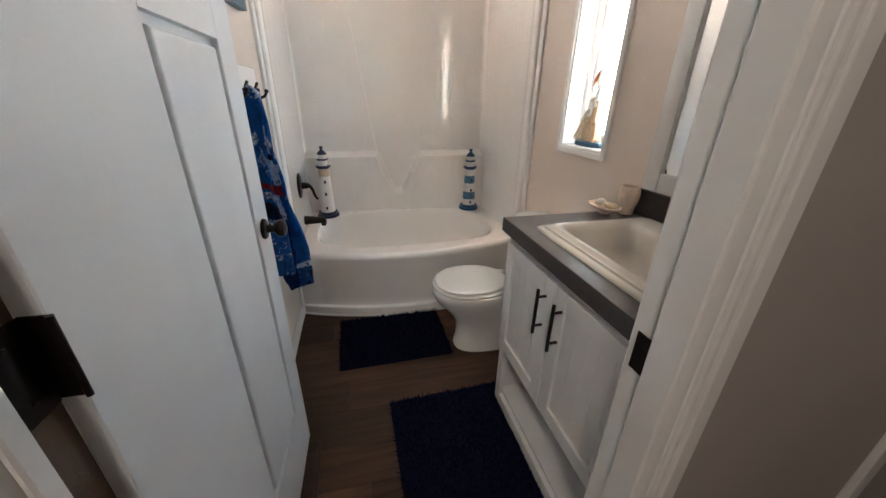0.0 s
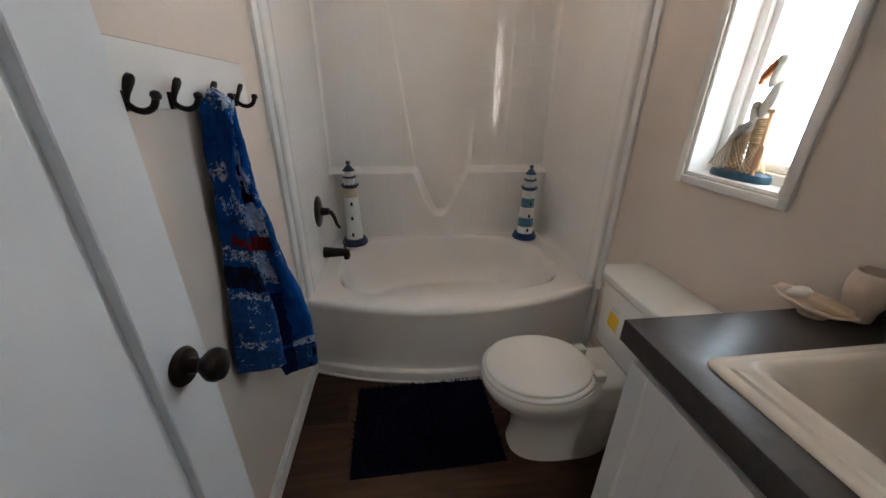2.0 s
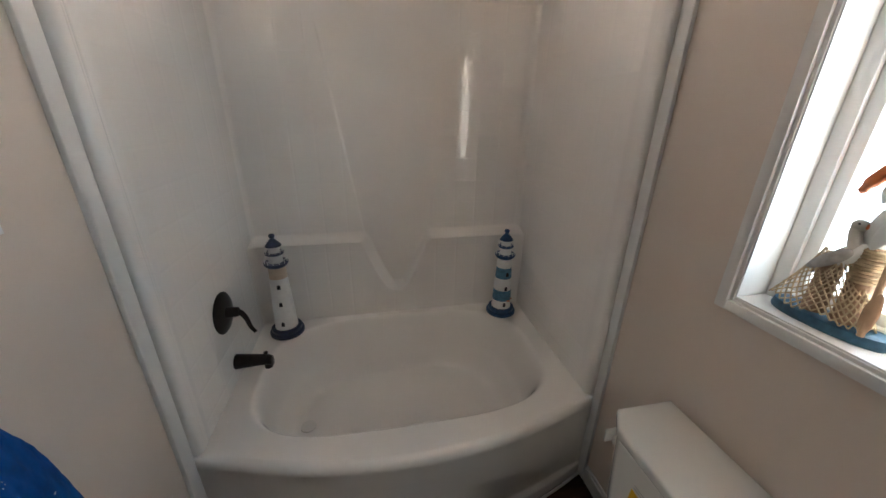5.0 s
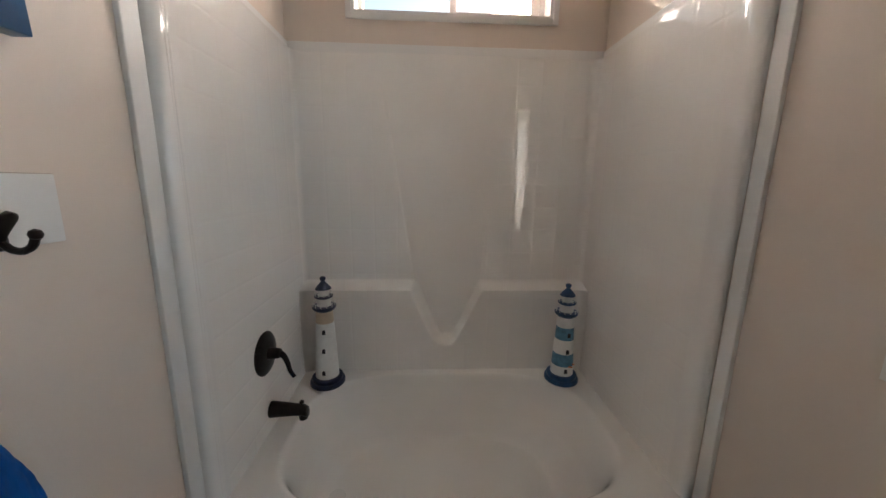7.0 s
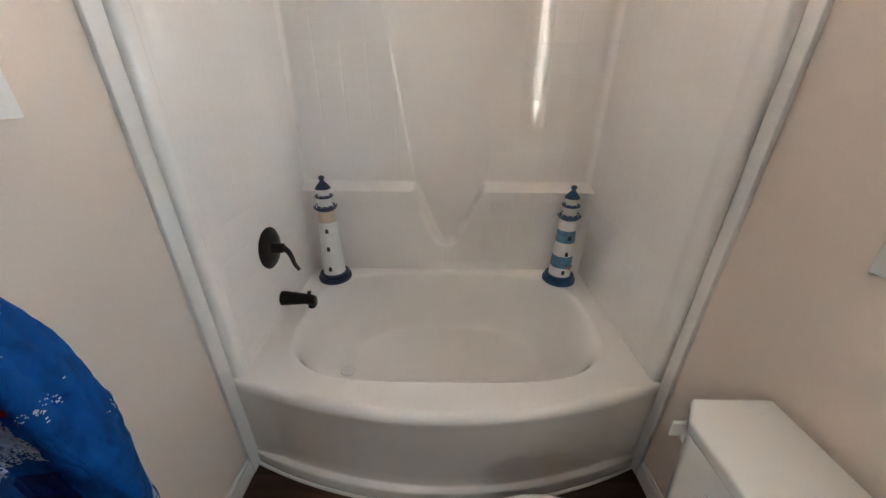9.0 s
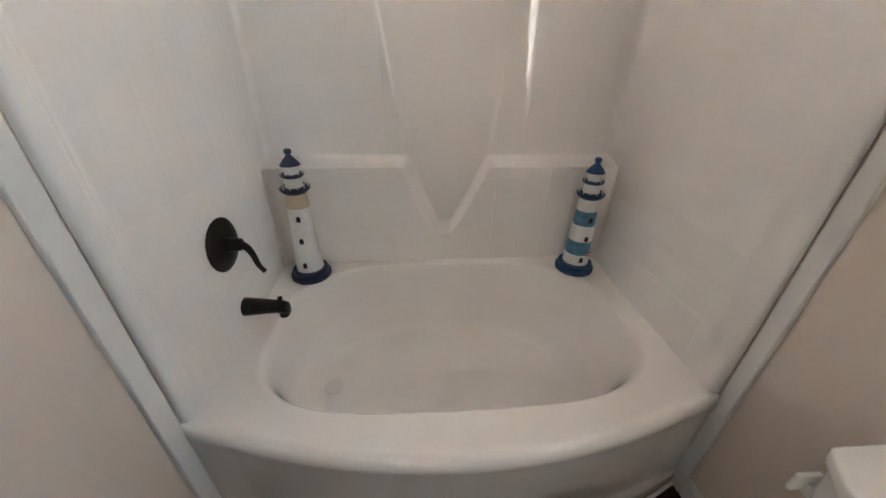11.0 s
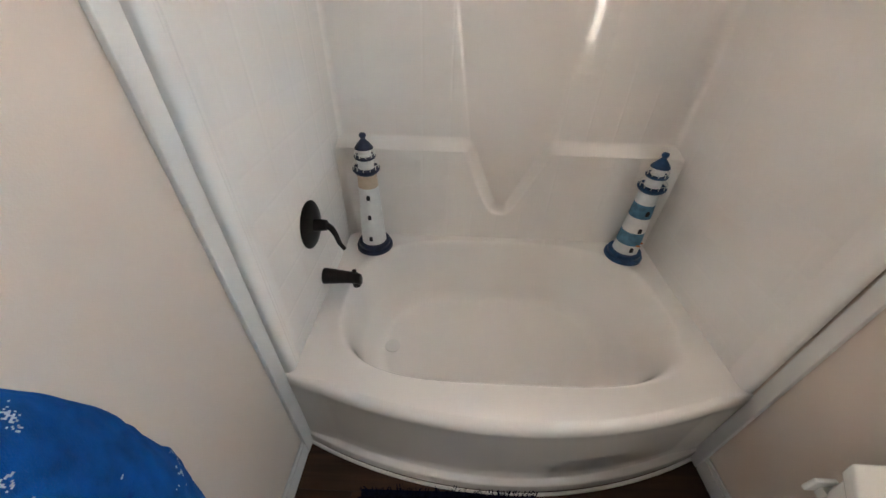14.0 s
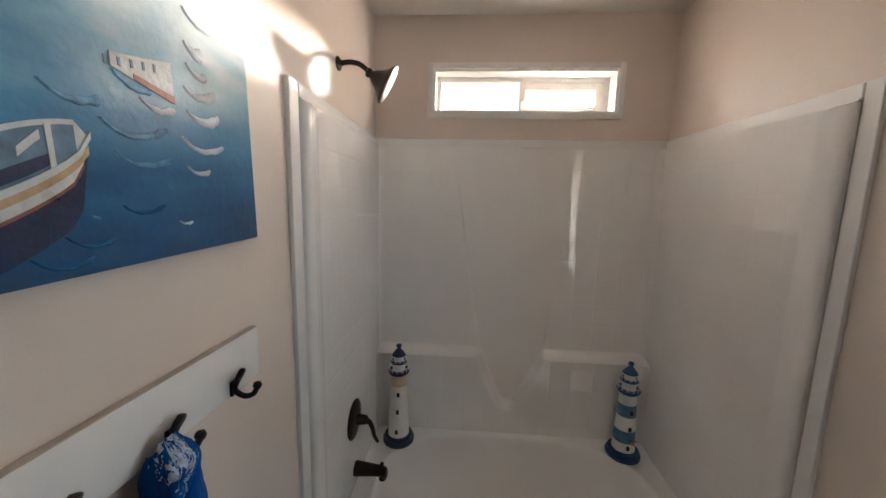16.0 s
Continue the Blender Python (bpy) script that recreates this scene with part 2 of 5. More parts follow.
# ---- mesh helpers ----
def finish(name, bm, material, smooth=True, angle=35):
    me = bpy.data.meshes.new(name)
    bmesh.ops.recalc_face_normals(bm, faces=bm.faces[:])
    if smooth:
        for f in bm.faces:
            f.smooth = True
        for e in bm.edges:
            if len(e.link_faces) == 2 and e.calc_face_angle(0) > radians(angle):
                e.smooth = False
    bm.to_mesh(me)
    bm.free()
    for mm in (material if isinstance(material, (list, tuple)) else [material]):
        me.materials.append(mm)
    return me


def part(name, bm, material, parent=None, label="", smooth=True, angle=35):
    ob = new(name, finish(name, bm, material, smooth, angle))
    if parent:
        ob.parent = parent
    if label:
        ob["label"] = label
    return ob


def box(x0, x1, y0, y1, z0, z1, bevel=0.0, seg=2, bm=None):
    bm = bm or bmesh.new()
    r = bmesh.ops.create_cube(bm, size=1)
    for v in r["verts"]:
        v.co = Vector(((x0 + x1) / 2 + v.co.x * (x1 - x0), (y0 + y1) / 2 + v.co.y * (y1 - y0), (z0 + z1) / 2 + v.co.z * (z1 - z0)))
    if bevel:
        es = list({e for v in r["verts"] for e in v.link_edges})
        bmesh.ops.bevel(bm, geom=es, offset=bevel, segments=seg, profile=0.5, affect="EDGES")
    return bm


def loft(rings, closed=True, caps=(True, True), bm=None):
    """Skin over rings of points of the same count."""
    bm = bm or bmesh.new()
    vs = [[bm.verts.new(p) for p in ring] for ring in rings]
    n = len(vs[0])
    for a, b in zip(vs, vs[1:]):
        for i in range(n if closed else n - 1):
            j = (i + 1) % n
            bm.faces.new((a[i], a[j], b[j], b[i]))
    if caps[0]:
        bm.faces.new(vs[0])
    if caps[1]:
        bm.faces.new(vs[-1])
    return bm


def lathe(profile, n=32, at=(0, 0, 0), bm=None, caps=(True, True)):
    """profile: (radius, z) from the bottom up."""
    rings = [[(at[0] + r * math.cos(2 * math.pi * k / n), at[1] + r * math.sin(2 * math.pi * k / n), at[2] + z) for k in range(n)] for r, z in profile]
    return loft(rings, True, caps, bm)


def oriented(bm, m):
    bmesh.ops.transform(bm, matrix=m, verts=bm.verts[:])
    return bm


def tube(points, radii, n=12, bm=None):
    """A round bar along points; radii: one or one for each."""
    pts = [Vector(p) for p in points]
    rad = radii if isinstance(radii, (list, tuple)) else [radii] * len(pts)
    rings = []
    side = None
    for i, p in enumerate(pts):
        d = (pts[min(i + 1, len(pts) - 1)] - pts[max(i - 1, 0)]).normalized()
        if side is None:
            side = d.orthogonal().normalized()
        side = (side - d * side.dot(d)).normalized()
        up = d.cross(side)
        rings.append([p + rad[i] * (math.cos(2 * math.pi * k / n) * side + math.sin(2 * math.pi * k / n) * up) for k in range(n)])
    return loft(rings, True, (True, True), bm)


def curve_pts(pts, steps=6):
    """Catmull-Rom through the points."""
    P = [Vector(p) for p in pts]
    P = [2 * P[0] - P[1]] + P + [2 * P[-1] - P[-2]]
    out = []
    for i in range(1, len(P) - 2):
        for k in range(steps):
            t = k / steps
            a, b, c, d = P[i - 1], P[i], P[i + 1], P[i + 2]
            out.append(0.5 * (2 * b + (c - a) * t + (2 * a - 5 * b + 4 * c - d) * t * t + (3 * b - 3 * c + d - a) * t ** 3))
    out.append(P[-2])
    return out


def grid(fn, nu, nv, bm=None):
    """A sheet of points fn(u, v), u and v from 0 to 1."""
    bm = bm or bmesh.new()
    vs = [[bm.verts.new(fn(i / nu, j / nv)) for j in range(nv + 1)] for i in range(nu + 1)]
    for i in range(nu):
        for j in range(nv):
            bm.faces.new((vs[i][j], vs[i + 1][j], vs[i + 1][j + 1], vs[i][j + 1]))
    return bm


def sstep(a, b, x):
    t = min(1, max(0, (x - a) / (b - a)))
    return t * t * (3 - 2 * t)


def egg(cx, cy, a, b, n=40, power=2.0, z=0.0):
    out = []
    for k in range(n):
        t = 2 * math.pi * k / n
        c, s = math.cos(t), math.sin(t)
        out.append((cx + a * math.copysign(abs(c) ** (2 / power), c), cy + b * math.copysign(abs(s) ** (2 / power), s), z))
    return out


def empty(name, label, category, group="", at=(0, 0, 0)):
    ob = new(name)
    ob.location = at
    ob.empty_display_size = 0.05
    return tagged(ob, label, category, group)


def setting(name, bm, material, label, category="structure", smooth=False):
    return tagged(part(name, bm, material, None, "", smooth), label, category, "", "structure")


# ---- structure ----
def slab(*boxes):
    bm = bmesh.new()
    for b in boxes:
        box(*b, bm=bm)
    return bm


HALL = -3.4      # far wall of the hall
DY0, DY1 = -1.84, -1.73   # wall with the door
DX0, DX1 = 0.10, 0.872    # door opening

setting("ground", slab((-400, 400, -400, 400, -0.9, -0.85)), m_ground, "dry grassy ground outside the house", "ground")
setting("ceiling", slab((-0.9, 2.6, HALL - 0.1, BACK + 0.12, TOP, TOP + 0.08)), m_ceil, "off-white textured ceiling panel", "ceiling")
setting("wall_left", slab((-0.11, 0.0, DY1, BACK, 0, TOP)), m_wall, "warm beige painted wall with fine texture", "wall")
wy0, wy1, wz0, wz1 = WIN
setting("wall_right", slab((W, W + 0.13, DY1, wy0, 0, TOP), (W, W + 0.13, wy1, BACK, 0, TOP), (W, W + 0.13, wy0, wy1, 0, wz0), (W, W + 0.13, wy0, wy1, wz1, TOP)),
        m_wall, "warm beige painted wall with a narrow window", "wall")
tx0, tx1, tz0, tz1 = TRAN
setting("wall_back", slab((-0.11, tx0, BACK, BACK + 0.13, 0, TOP), (tx1, W + 0.13, BACK, BACK + 0.13, 0, TOP), (tx0, tx1, BACK, BACK + 0.13, 0, tz0), (tx0, tx1, BACK, BACK + 0.13, tz1, TOP)),
        m_wall, "warm beige painted wall above the tub", "wall")
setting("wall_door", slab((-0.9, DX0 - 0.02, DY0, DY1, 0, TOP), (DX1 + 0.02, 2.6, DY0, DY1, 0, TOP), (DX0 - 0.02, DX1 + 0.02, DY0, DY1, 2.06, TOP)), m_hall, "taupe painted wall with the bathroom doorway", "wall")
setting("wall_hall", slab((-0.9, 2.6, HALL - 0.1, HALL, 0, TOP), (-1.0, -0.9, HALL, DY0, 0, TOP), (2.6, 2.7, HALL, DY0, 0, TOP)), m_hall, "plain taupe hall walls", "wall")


def door_lining():
    bm = bmesh.new()
    for x0, x1 in ((DX0 - 0.02, DX0), (DX1, DX1 + 0.02)):
        box(x0, x1, DY0 - 0.004, DY1 + 0.004, 0, 2.04, 0.002, 1, bm)
    box(DX0 - 0.02, DX1 + 0.02, DY0 - 0.004, DY1 + 0.004, 2.04, 2.06, 0.002, 1, bm)
    for x0, x1 in ((DX0 + 0.0005, DX0 + 0.011), (DX1 - 0.011, DX1 - 0.0005)):
        box(x0, x1, DY0 + 0.012, DY1 - (0.072 if x0 < 0.5 else 0.042), 0, 2.029, 0.003, 1, bm)
    return bm


setting("door_jamb", door_lining(), m_trim, "white door jamb with stop strips", "door frame")


def casing(y0, y1, name):
    """Flat stepped casing round the doorway on one face of its wall."""
    bm = bmesh.new()
    sgn = 1 if y0 >= DY1 else -1
    wall_y = DY1 if sgn > 0 else DY0
    for a, b, t in ((0.004, 0.016, 0.010), (0.016, 0.046, 0.016)):
        for x0, x1 in ((DX0 - b, DX0 - a), (DX1 + a, DX1 + b)):
            box(x0, x1, min(wall_y, wall_y + sgn * t), max(wall_y, wall_y + sgn * t), 0, 2.04 + a, 0.003, 2, bm)
        box(DX0 - b, DX1 + b, min(wall_y, wall_y + sgn * t), max(wall_y, wall_y + sgn * t), 2.04 + a, 2.04 + b, 0.003, 2, bm)
    return setting(name, bm, m_trim, "white moulded door casing", "trim")


casing(DY0 - 0.02, DY0, "trim_door_hall")
casing(DY1, DY1 + 0.02, "trim_door_bath")
hc = bmesh.new()
box(1.50, 1.545, DY0 - 0.016, DY0, 0, 2.1, 0.003, 2, hc)
box(1.545, 1.56, DY0 - 0.010, DY0, 0, 2.1, 0.003, 2, hc)
setting("trim_hall", hc, m_trim, "white casing strip on the hall wall", "trim")


def baseboard(name, x0, x1, y0, y1, proud):
    bm = bmesh.new()
    box(x0, x1, y0, y1, 0, 0.072, 0.002, 1, bm)
    if proud == "x+":
        box(x0, x0 + 0.007, y0, y1, 0.072, 0.092, 0.002, 1, bm)
    elif proud == "x-":
        box(x1 - 0.007, x1, y0, y1, 0.072, 0.092, 0.002, 1, bm)
    else:
        box(x0, x1, y0, y0 + 0.007, 0.072, 0.092, 0.002, 1, bm)
    return setting(name, bm, m_trim, "low white moulded baseboard", "baseboard")


baseboard("baseboard_left", 0.0, 0.012, DY1, -0.046, "x+")
baseboard("baseboard_right", W - 0.012, W, -0.957, -0.046, "x-")


def window_casing(kind):
    bm = bmesh.new()
    for a, b, t in ((0.0, 0.010, 0.006), (0.010, 0.037, 0.013)):
        if kind == "side":
            x0, x1 = W - t, W
            box(x0, x1, wy0 - b, wy0 - a, wz0 - b, wz1 + b, 0.002, 2, bm)
            box(x0, x1, wy1 + a, wy1 + b, wz0 - b, wz1 + b, 0.002, 2, bm)
            box(x0 + 0.0006, x1, wy0 - a, wy1 + a, wz0 - b, wz0 - a, 0.002, 2, bm)
            box(x0 + 0.0006, x1, wy0 - a, wy1 + a, wz1 + a, wz1 + b, 0.002, 2, bm)
        else:
            y0, y1 = BACK - t, BACK
            box(tx0 - b, tx0 - a, y0, y1, tz0 - b, tz1 + b, 0.002, 2, bm)
            box(tx1 + a, tx1 + b, y0, y1, tz0 - b, tz1 + b, 0.002, 2, bm)
            box(tx0 - a, tx1 + a, y0 + 0.0006, y1, tz0 - b, tz0 - a, 0.002, 2, bm)
            box(tx0 - a, tx1 + a, y0 + 0.0006, y1, tz1 + a, tz1 + b, 0.002, 2, bm)
    return bm


def ring_frame(axis, a0, a1, z0, z1, d0, d1, w, bevel=0.003):
    """Four bars round an opening; axis: the way it faces."""
    bm = bmesh.new()
    for p0, p1, q0, q1 in ((a0, a0 + w, z0, z1), (a1 - w, a1, z0, z1), (a0 + w, a1 - w, z0, z0 + w), (a0 + w, a1 - w, z1 - w, z1)):
        if axis == "x":
            box(d0, d1, p0, p1, q0, q1, bevel, 2, bm)
        else:
            box(p0, p1, d0, d1, q0, q1, bevel, 2, bm)
    return bm


win1 = tagged(empty("window_1", "narrow tall white vinyl window with deep reveal", "window"), kind="structure")
part("window_casing", window_casing("side"), m_trim, win1)
rev = bmesh.new()
box(W - 0.003, W + 0.10, wy0 - 0.006, wy0 - 0.0005 + 0.004, wz0, wz1, 0, 1, rev)
box(W - 0.003, W + 0.10, wy1 - 0.0035, wy1 + 0.006, wz0, wz1, 0, 1, rev)
box(W - 0.003, W + 0.10, wy0 + 0.0035, wy1 - 0.0035, wz0 - 0.006, wz0 + 0.004, 0, 1, rev)
box(W - 0.003, W + 0.10, wy0 + 0.0035, wy1 - 0.0035, wz1 - 0.004, wz1 + 0.006, 0, 1, rev)
part("reveal", rev, m_trim, win1, smooth=False)
part("window_frame", ring_frame("x", wy0 + 0.004, wy1 - 0.004, wz0 + 0.004, wz1 - 0.004, W + 0.085, W + 0.128, 0.032), m_trim, win1)
part("sash", ring_frame("x", wy0 + 0.036, wy1 - 0.036, wz0 + 0.036, wz1 - 0.036, W + 0.095, W + 0.124, 0.028), m_trim, win1)
pane = part("pane", box(W + 0.107, W + 0.111, wy0 + 0.060, wy1 - 0.060, wz0 + 0.060, wz1 - 0.060), m_glass, win1, smooth=False)
pane.visible_shadow = False

win2 = tagged(empty("window_2", "wide low white vinyl slider window above tub", "window"), kind="structure")
part("window_casing", window_casing("back"), m_trim, win2)
rev = bmesh.new()
box(tx0 - 0.006, tx0 + 0.0035, BACK - 0.003, BACK + 0.10, tz0, tz1, 0, 1, rev)
box(tx1 - 0.0035, tx1 + 0.006, BACK - 0.003, BACK + 0.10, tz0, tz1, 0, 1, rev)
box(tx0 + 0.0035, tx1 - 0.0035, BACK - 0.003, BACK + 0.10, tz0 - 0.006, tz0 + 0.004, 0, 1, rev)
box(tx0 + 0.0035, tx1 - 0.0035, BACK - 0.003, BACK + 0.10, tz1 - 0.004, tz1 + 0.006, 0, 1, rev)
part("reveal", rev, m_trim, win2, smooth=False)
part("window_frame", ring_frame("y", tx0 + 0.004, tx1 - 0.004, tz0 + 0.004, tz1 - 0.004, BACK + 0.085, BACK + 0.128, 0.024), m_trim, win2)
mid = (tx0 + tx1) / 2
sash = bmesh.new()
sx0, sx1, sz0, sz1 = mid - 0.012, tx1 - 0.028, tz0 + 0.028, tz1 - 0.028
for bar in ((sx0, sx0 + 0.034, sz0, sz1), (sx1 - 0.046, sx1, sz0, sz1), (sx0 + 0.034, sx1 - 0.046, sz0, sz0 + 0.022), (sx0 + 0.034, sx1 - 0.046, sz1 - 0.042, sz1)):
    box(bar[0], bar[1], BACK + 0.088, BACK + 0.113, bar[2], bar[3], 0.003, 2, sash)
part("sash", sash, m_trim, win2)
part("sash_latch", box(sx0 + 0.006, sx0 + 0.020, BACK + 0.080, BACK + 0.0885, tz0 + 0.080, tz0 + 0.115, 0.002, 2), m_trim, win2)
part("meeting_rail", box(mid - 0.006, mid + 0.016, BACK + 0.110, BACK + 0.126, tz0 + 0.028, tz1 - 0.028, 0.003), m_trim, win2)
for a, b in ((tx0 + 0.026, mid - 0.006), (mid + 0.020, tx1 - 0.072)):
    pane = part("pane", box(a, b, BACK + 0.114, BACK + 0.118, tz0 + 0.028, tz1 - 0.028), m_glass, win2, smooth=False)
    pane.visible_shadow = False

# strips that cover the edge of the tub surround
SURTOP = 2.045


def edge_strip(name, b1, b2):
    bm = bmesh.new()
    box(*b1, 0.003, 2, bm)
    box(*b2, 0.002, 2, bm)
    return setting(name, bm, m_trim, "white cover strip round the tub surround", "trim")


edge_strip("trim_tub_left", (0.0, 0.015, -0.054, 0.0, 0, SURTOP + 0.04), (0.0, 0.004, 0.0, 0.006, 0, SURTOP + 0.038))
edge_strip("trim_tub_right", (W - 0.015, W, -0.044, 0.0, 0, SURTOP + 0.04), (W - 0.004, W, 0.0, 0.006, 0, SURTOP + 0.038))
edge_strip("trim_top_left", (0.0, 0.014, 0.006, BACK, SURTOP, SURTOP + 0.04), (0.0, 0.020, 0.006, BACK, SURTOP - 0.006, SURTOP))
edge_strip("trim_top_right", (W - 0.014, W, 0.006, BACK, SURTOP, SURTOP + 0.04), (W - 0.020, W, 0.006, BACK, SURTOP - 0.006, SURTOP))
edge_strip("trim_top_back", (0.014, W - 0.014, BACK - 0.014, BACK, SURTOP, SURTOP + 0.04), (0.02, W - 0.02, BACK - 0.020, BACK, SURTOP - 0.006, SURTOP))

# ---- tub and its surround ----
tub = empty("bathtub_shower_unit", "glossy white moulded bathtub with shower surround", "bathtub")
RIM = 0.440
XL, XR = 0.030, W - 0.030        # inner faces of the surround
CX = W / 2


def bow(x):
    return 1 - ((x - CX) / CX) ** 2


def tub_body():
    nu = 160
    aprons = [(0.004, 0.000), (0.002, 0.050), (0.003, 0.056), (0.007, 0.060), (0.021, 0.063), (0.025, 0.066), (0.027, 0.071), (0.027, 0.12), (0.025, 0.25), (0.022, 0.35), (0.018, 0.392), (0.016, 0.404), (0.017, 0.416), (0.022, 0.428), (0.031, 0.436), (0.044, 0.4395)]

    def reach(x, y):
        """How far out a place lies in the bowl's outline (1 at the lip), and its offset from the middle."""
        dx, dy = (x - 0.772) / 0.648, (y - 0.391) / 0.386
        n = 3.1 + 0.5 * sstep(0.3, -0.3, dy)
        return (abs(dx) ** n + abs(dy) ** n) ** (1 / n), dx

    def deck(x, y):
        s = RIM + 0.012 * sstep(0.5, 0.85, y)
        r, dx = reach(x, y)
        front = sstep(0.35, 0.05, y)
        t = min(1, max(0, (1.02 - r) / (0.24 + 0.10 * sstep(0.2, 0.9, dx) + 0.13 * front)))
        k = (1 - (1 - t) ** 2.2) * sstep(0.0, 0.40, t)
        return s - (0.335 + 0.012 * (0.8 - x)) * k

    rows = []
    for i in range(nu + 1):
        x = 0.004 + (W - 0.008) * i / nu
        b = bow(x)
        yf = -0.004 - 0.155 * b
        step = min(1, b * 3.0)
        rows.append([(x, yf + dy * (0.25 + 0.75 * step), z) for dy, z in aprons])
    bm = loft(rows, False, (False, False))
    # deck and basin: rings that shrink from the outer edge into the bowl
    edge = [r[-1] for r in rows]
    xl, xr, ye = 0.004, W - 0.004, 0.875
    edge += [(xr, edge[nu][1] + (ye - edge[nu][1]) * k / 60, RIM) for k in range(1, 61)]
    edge += [(xr + (xl - xr) * k / 110, ye, RIM) for k in range(1, 111)]
    edge += [(xl, ye + (edge[0][1] - ye) * k / 60, RIM) for k in range(1, 60)]
    c = Vector((0.772, 0.391))

    def lip(p):
        lo, hi = 0.2, 1.2
        for _ in range(24):
            m = (lo + hi) / 2
            q = c + (p - c) * m
            lo, hi = (m, hi) if reach(q.x, q.y)[0] < 1.0 else (lo, m)
        return lo

    flat = [Vector(p[:2]) for p in edge]
    lips = [min(0.995, lip(p)) for p in flat]
    tops = [min(0.997, m * 1.04) for m in lips]
    rings = [edge]
    for t in (0.02, 0.06, 0.2, 0.5, 0.75, 0.9):
        rings.append([(*(c + (p - c) * (1 + (m - 1) * t)), 0) for p, m in zip(flat, tops)])
    for k in range(64):
        t = 1.04 - 0.42 * k / 48 if k <= 48 else 0.62 - 0.60 * (k - 48) / 15
        rings.append([(*(c + (p - c) * min(q, m * t)), 0) for p, m, q in zip(flat, lips, tops)])
    rings = [rings[0]] + [[(x, y, deck(x, y)) for x, y, z in r] for r in rings[1:]]
    loft(rings, True, (False, True), bm)
    bmesh.ops.remove_doubles(bm, verts=bm.verts[:], dist=0.00005)
    bmesh.ops.recalc_face_normals(bm, faces=bm.faces[:])
    return bm


part("tub", tub_body(), m_acr, tub, angle=60)


def surround_wall():
    """One sheet that runs along the left end, round the corners and along the back."""
    rad = 0.034
    yb = BACK - 0.020
    path = [(XL, 0.040 + (yb - rad - 0.040) * k / 120) for k in range(121)]
    path += [(XL + rad - rad * math.cos(t), yb - rad + rad * math.sin(t)) for t in [math.pi / 2 * k / 10 for k in range(1, 10)]]
    nb = 480
    path += [(XL + rad + (XR - XL - 2 * rad) * k / nb, yb) for k in range(nb + 1)]
    path += [(XR - rad + rad * math.sin(t), yb - rad + rad * math.cos(t)) for t in [math.pi / 2 * k / 10 for k in range(1, 10)]]
    path += [(XR, yb - rad - (yb - rad - 0.040) * k / 120) for k in range(121)]
    z0, z1, nz = RIM - 0.01, SURTOP, 400

    def notch(x, z):
        """How far inside the scooped notch a point lies, 0 to 1."""
        h = min(1, max(0, (z - 0.60) / 0.33))
        left, right = 0.765 - 0.155 * h ** 0.75 - 0.040, 0.780 + 0.160 * h ** 0.9 + 0.028
        return sstep(0.0, 0.055, x - left) * sstep(0.0, 0.026, right - x) * sstep(0.590, 0.640, z)

    def joint(q):
        """Depth of the shallow pressed tile joint at a distance along the wall."""
        d = abs((q / 0.118 + 0.5) % 1.0 - 0.5) * 0.118
        return 0.0009 * math.exp(-(d / 0.0034) ** 2)

    upright = [joint(x - 0.045) if y > yb - rad * 0.5 else joint(y - 0.03) for x, y in path]
    rings = []
    for k in range(nz + 1):
        z = z0 + (z1 - z0) * (k / nz)
        ring = []
        level = joint(z - 0.03)
        for (x, y), up in zip(path, upright):
            lip = sstep(0.945, 0.895, z)
            front = 0.800 + 0.012 * sstep(0.75, 0.45, z)
            bulge = lip * (1 - notch(x, z))
            lim = yb - (yb - front) * bulge
            if z > 0.9:      # soft crease that runs up from the notch
                xc, xd = 0.60 - 0.155 * (z - 0.94), 0.96 + 0.10 * (z - 0.94)
                lim -= 0.005 * (sstep(xc + 0.007, xc - 0.007, x) + sstep(xd - 0.010, xd + 0.010, x) * sstep(1.32, 1.08, z)) * sstep(1.98, 1.80, z)
            near = max(0.0, 1 - min(x - XL, XR - x) / 0.035)
            lim -= 0.026 * bulge * near * near          # soft inner corner where the shelf meets the end walls
            groove = max(up, level)
            if 0.60 - 0.155 * max(0, z - 0.94) < x < 0.96 + 0.10 * max(0, z - 0.94) and z > 0.6:
                groove = 0.0
            if XL + rad < x < XR - rad:
                ring.append((x, min(y, lim) + groove, z))
            else:
                ring.append((x - groove if x < CX else x + groove, min(y, lim), z))
        rings.append(ring)
    return loft(rings, False, (False, False))


part("surround", surround_wall(), m_sur, tub, angle=60)
for sx in (0, 1):      # moulded front edge: a rounded bead, a groove and a flat band that slopes back
    def out(d):
        return 0.004 + d if sx == 0 else W - 0.004 - d
    groove = 0.0012 if sx == 0 else 0.0
    prof = [(0.012, 0.0), (0.012, 0.012), (0.014, 0.018), (0.019, 0.0235), (0.026, 0.0275), (0.034, 0.0295), (0.042, 0.0302), (0.043, 0.0302 - groove), (0.045, 0.0302),
            (0.054, 0.0302), (0.055, 0.0302 - groove), (0.057, 0.0300), (0.066, 0.0294), (0.076, 0.0280), (0.086, 0.0266), (0.096, 0.0258), (0.097, 0.0)]
    rings = [[(out(d * k), y, z) for y, d in prof] for z, k in ((RIM + 0.002, 1.0), (SURTOP - 0.030, 1.0), (SURTOP - 0.014, 0.96), (SURTOP - 0.008, 0.80))]
    part("flange", loft(rings), m_acr, tub, angle=50)
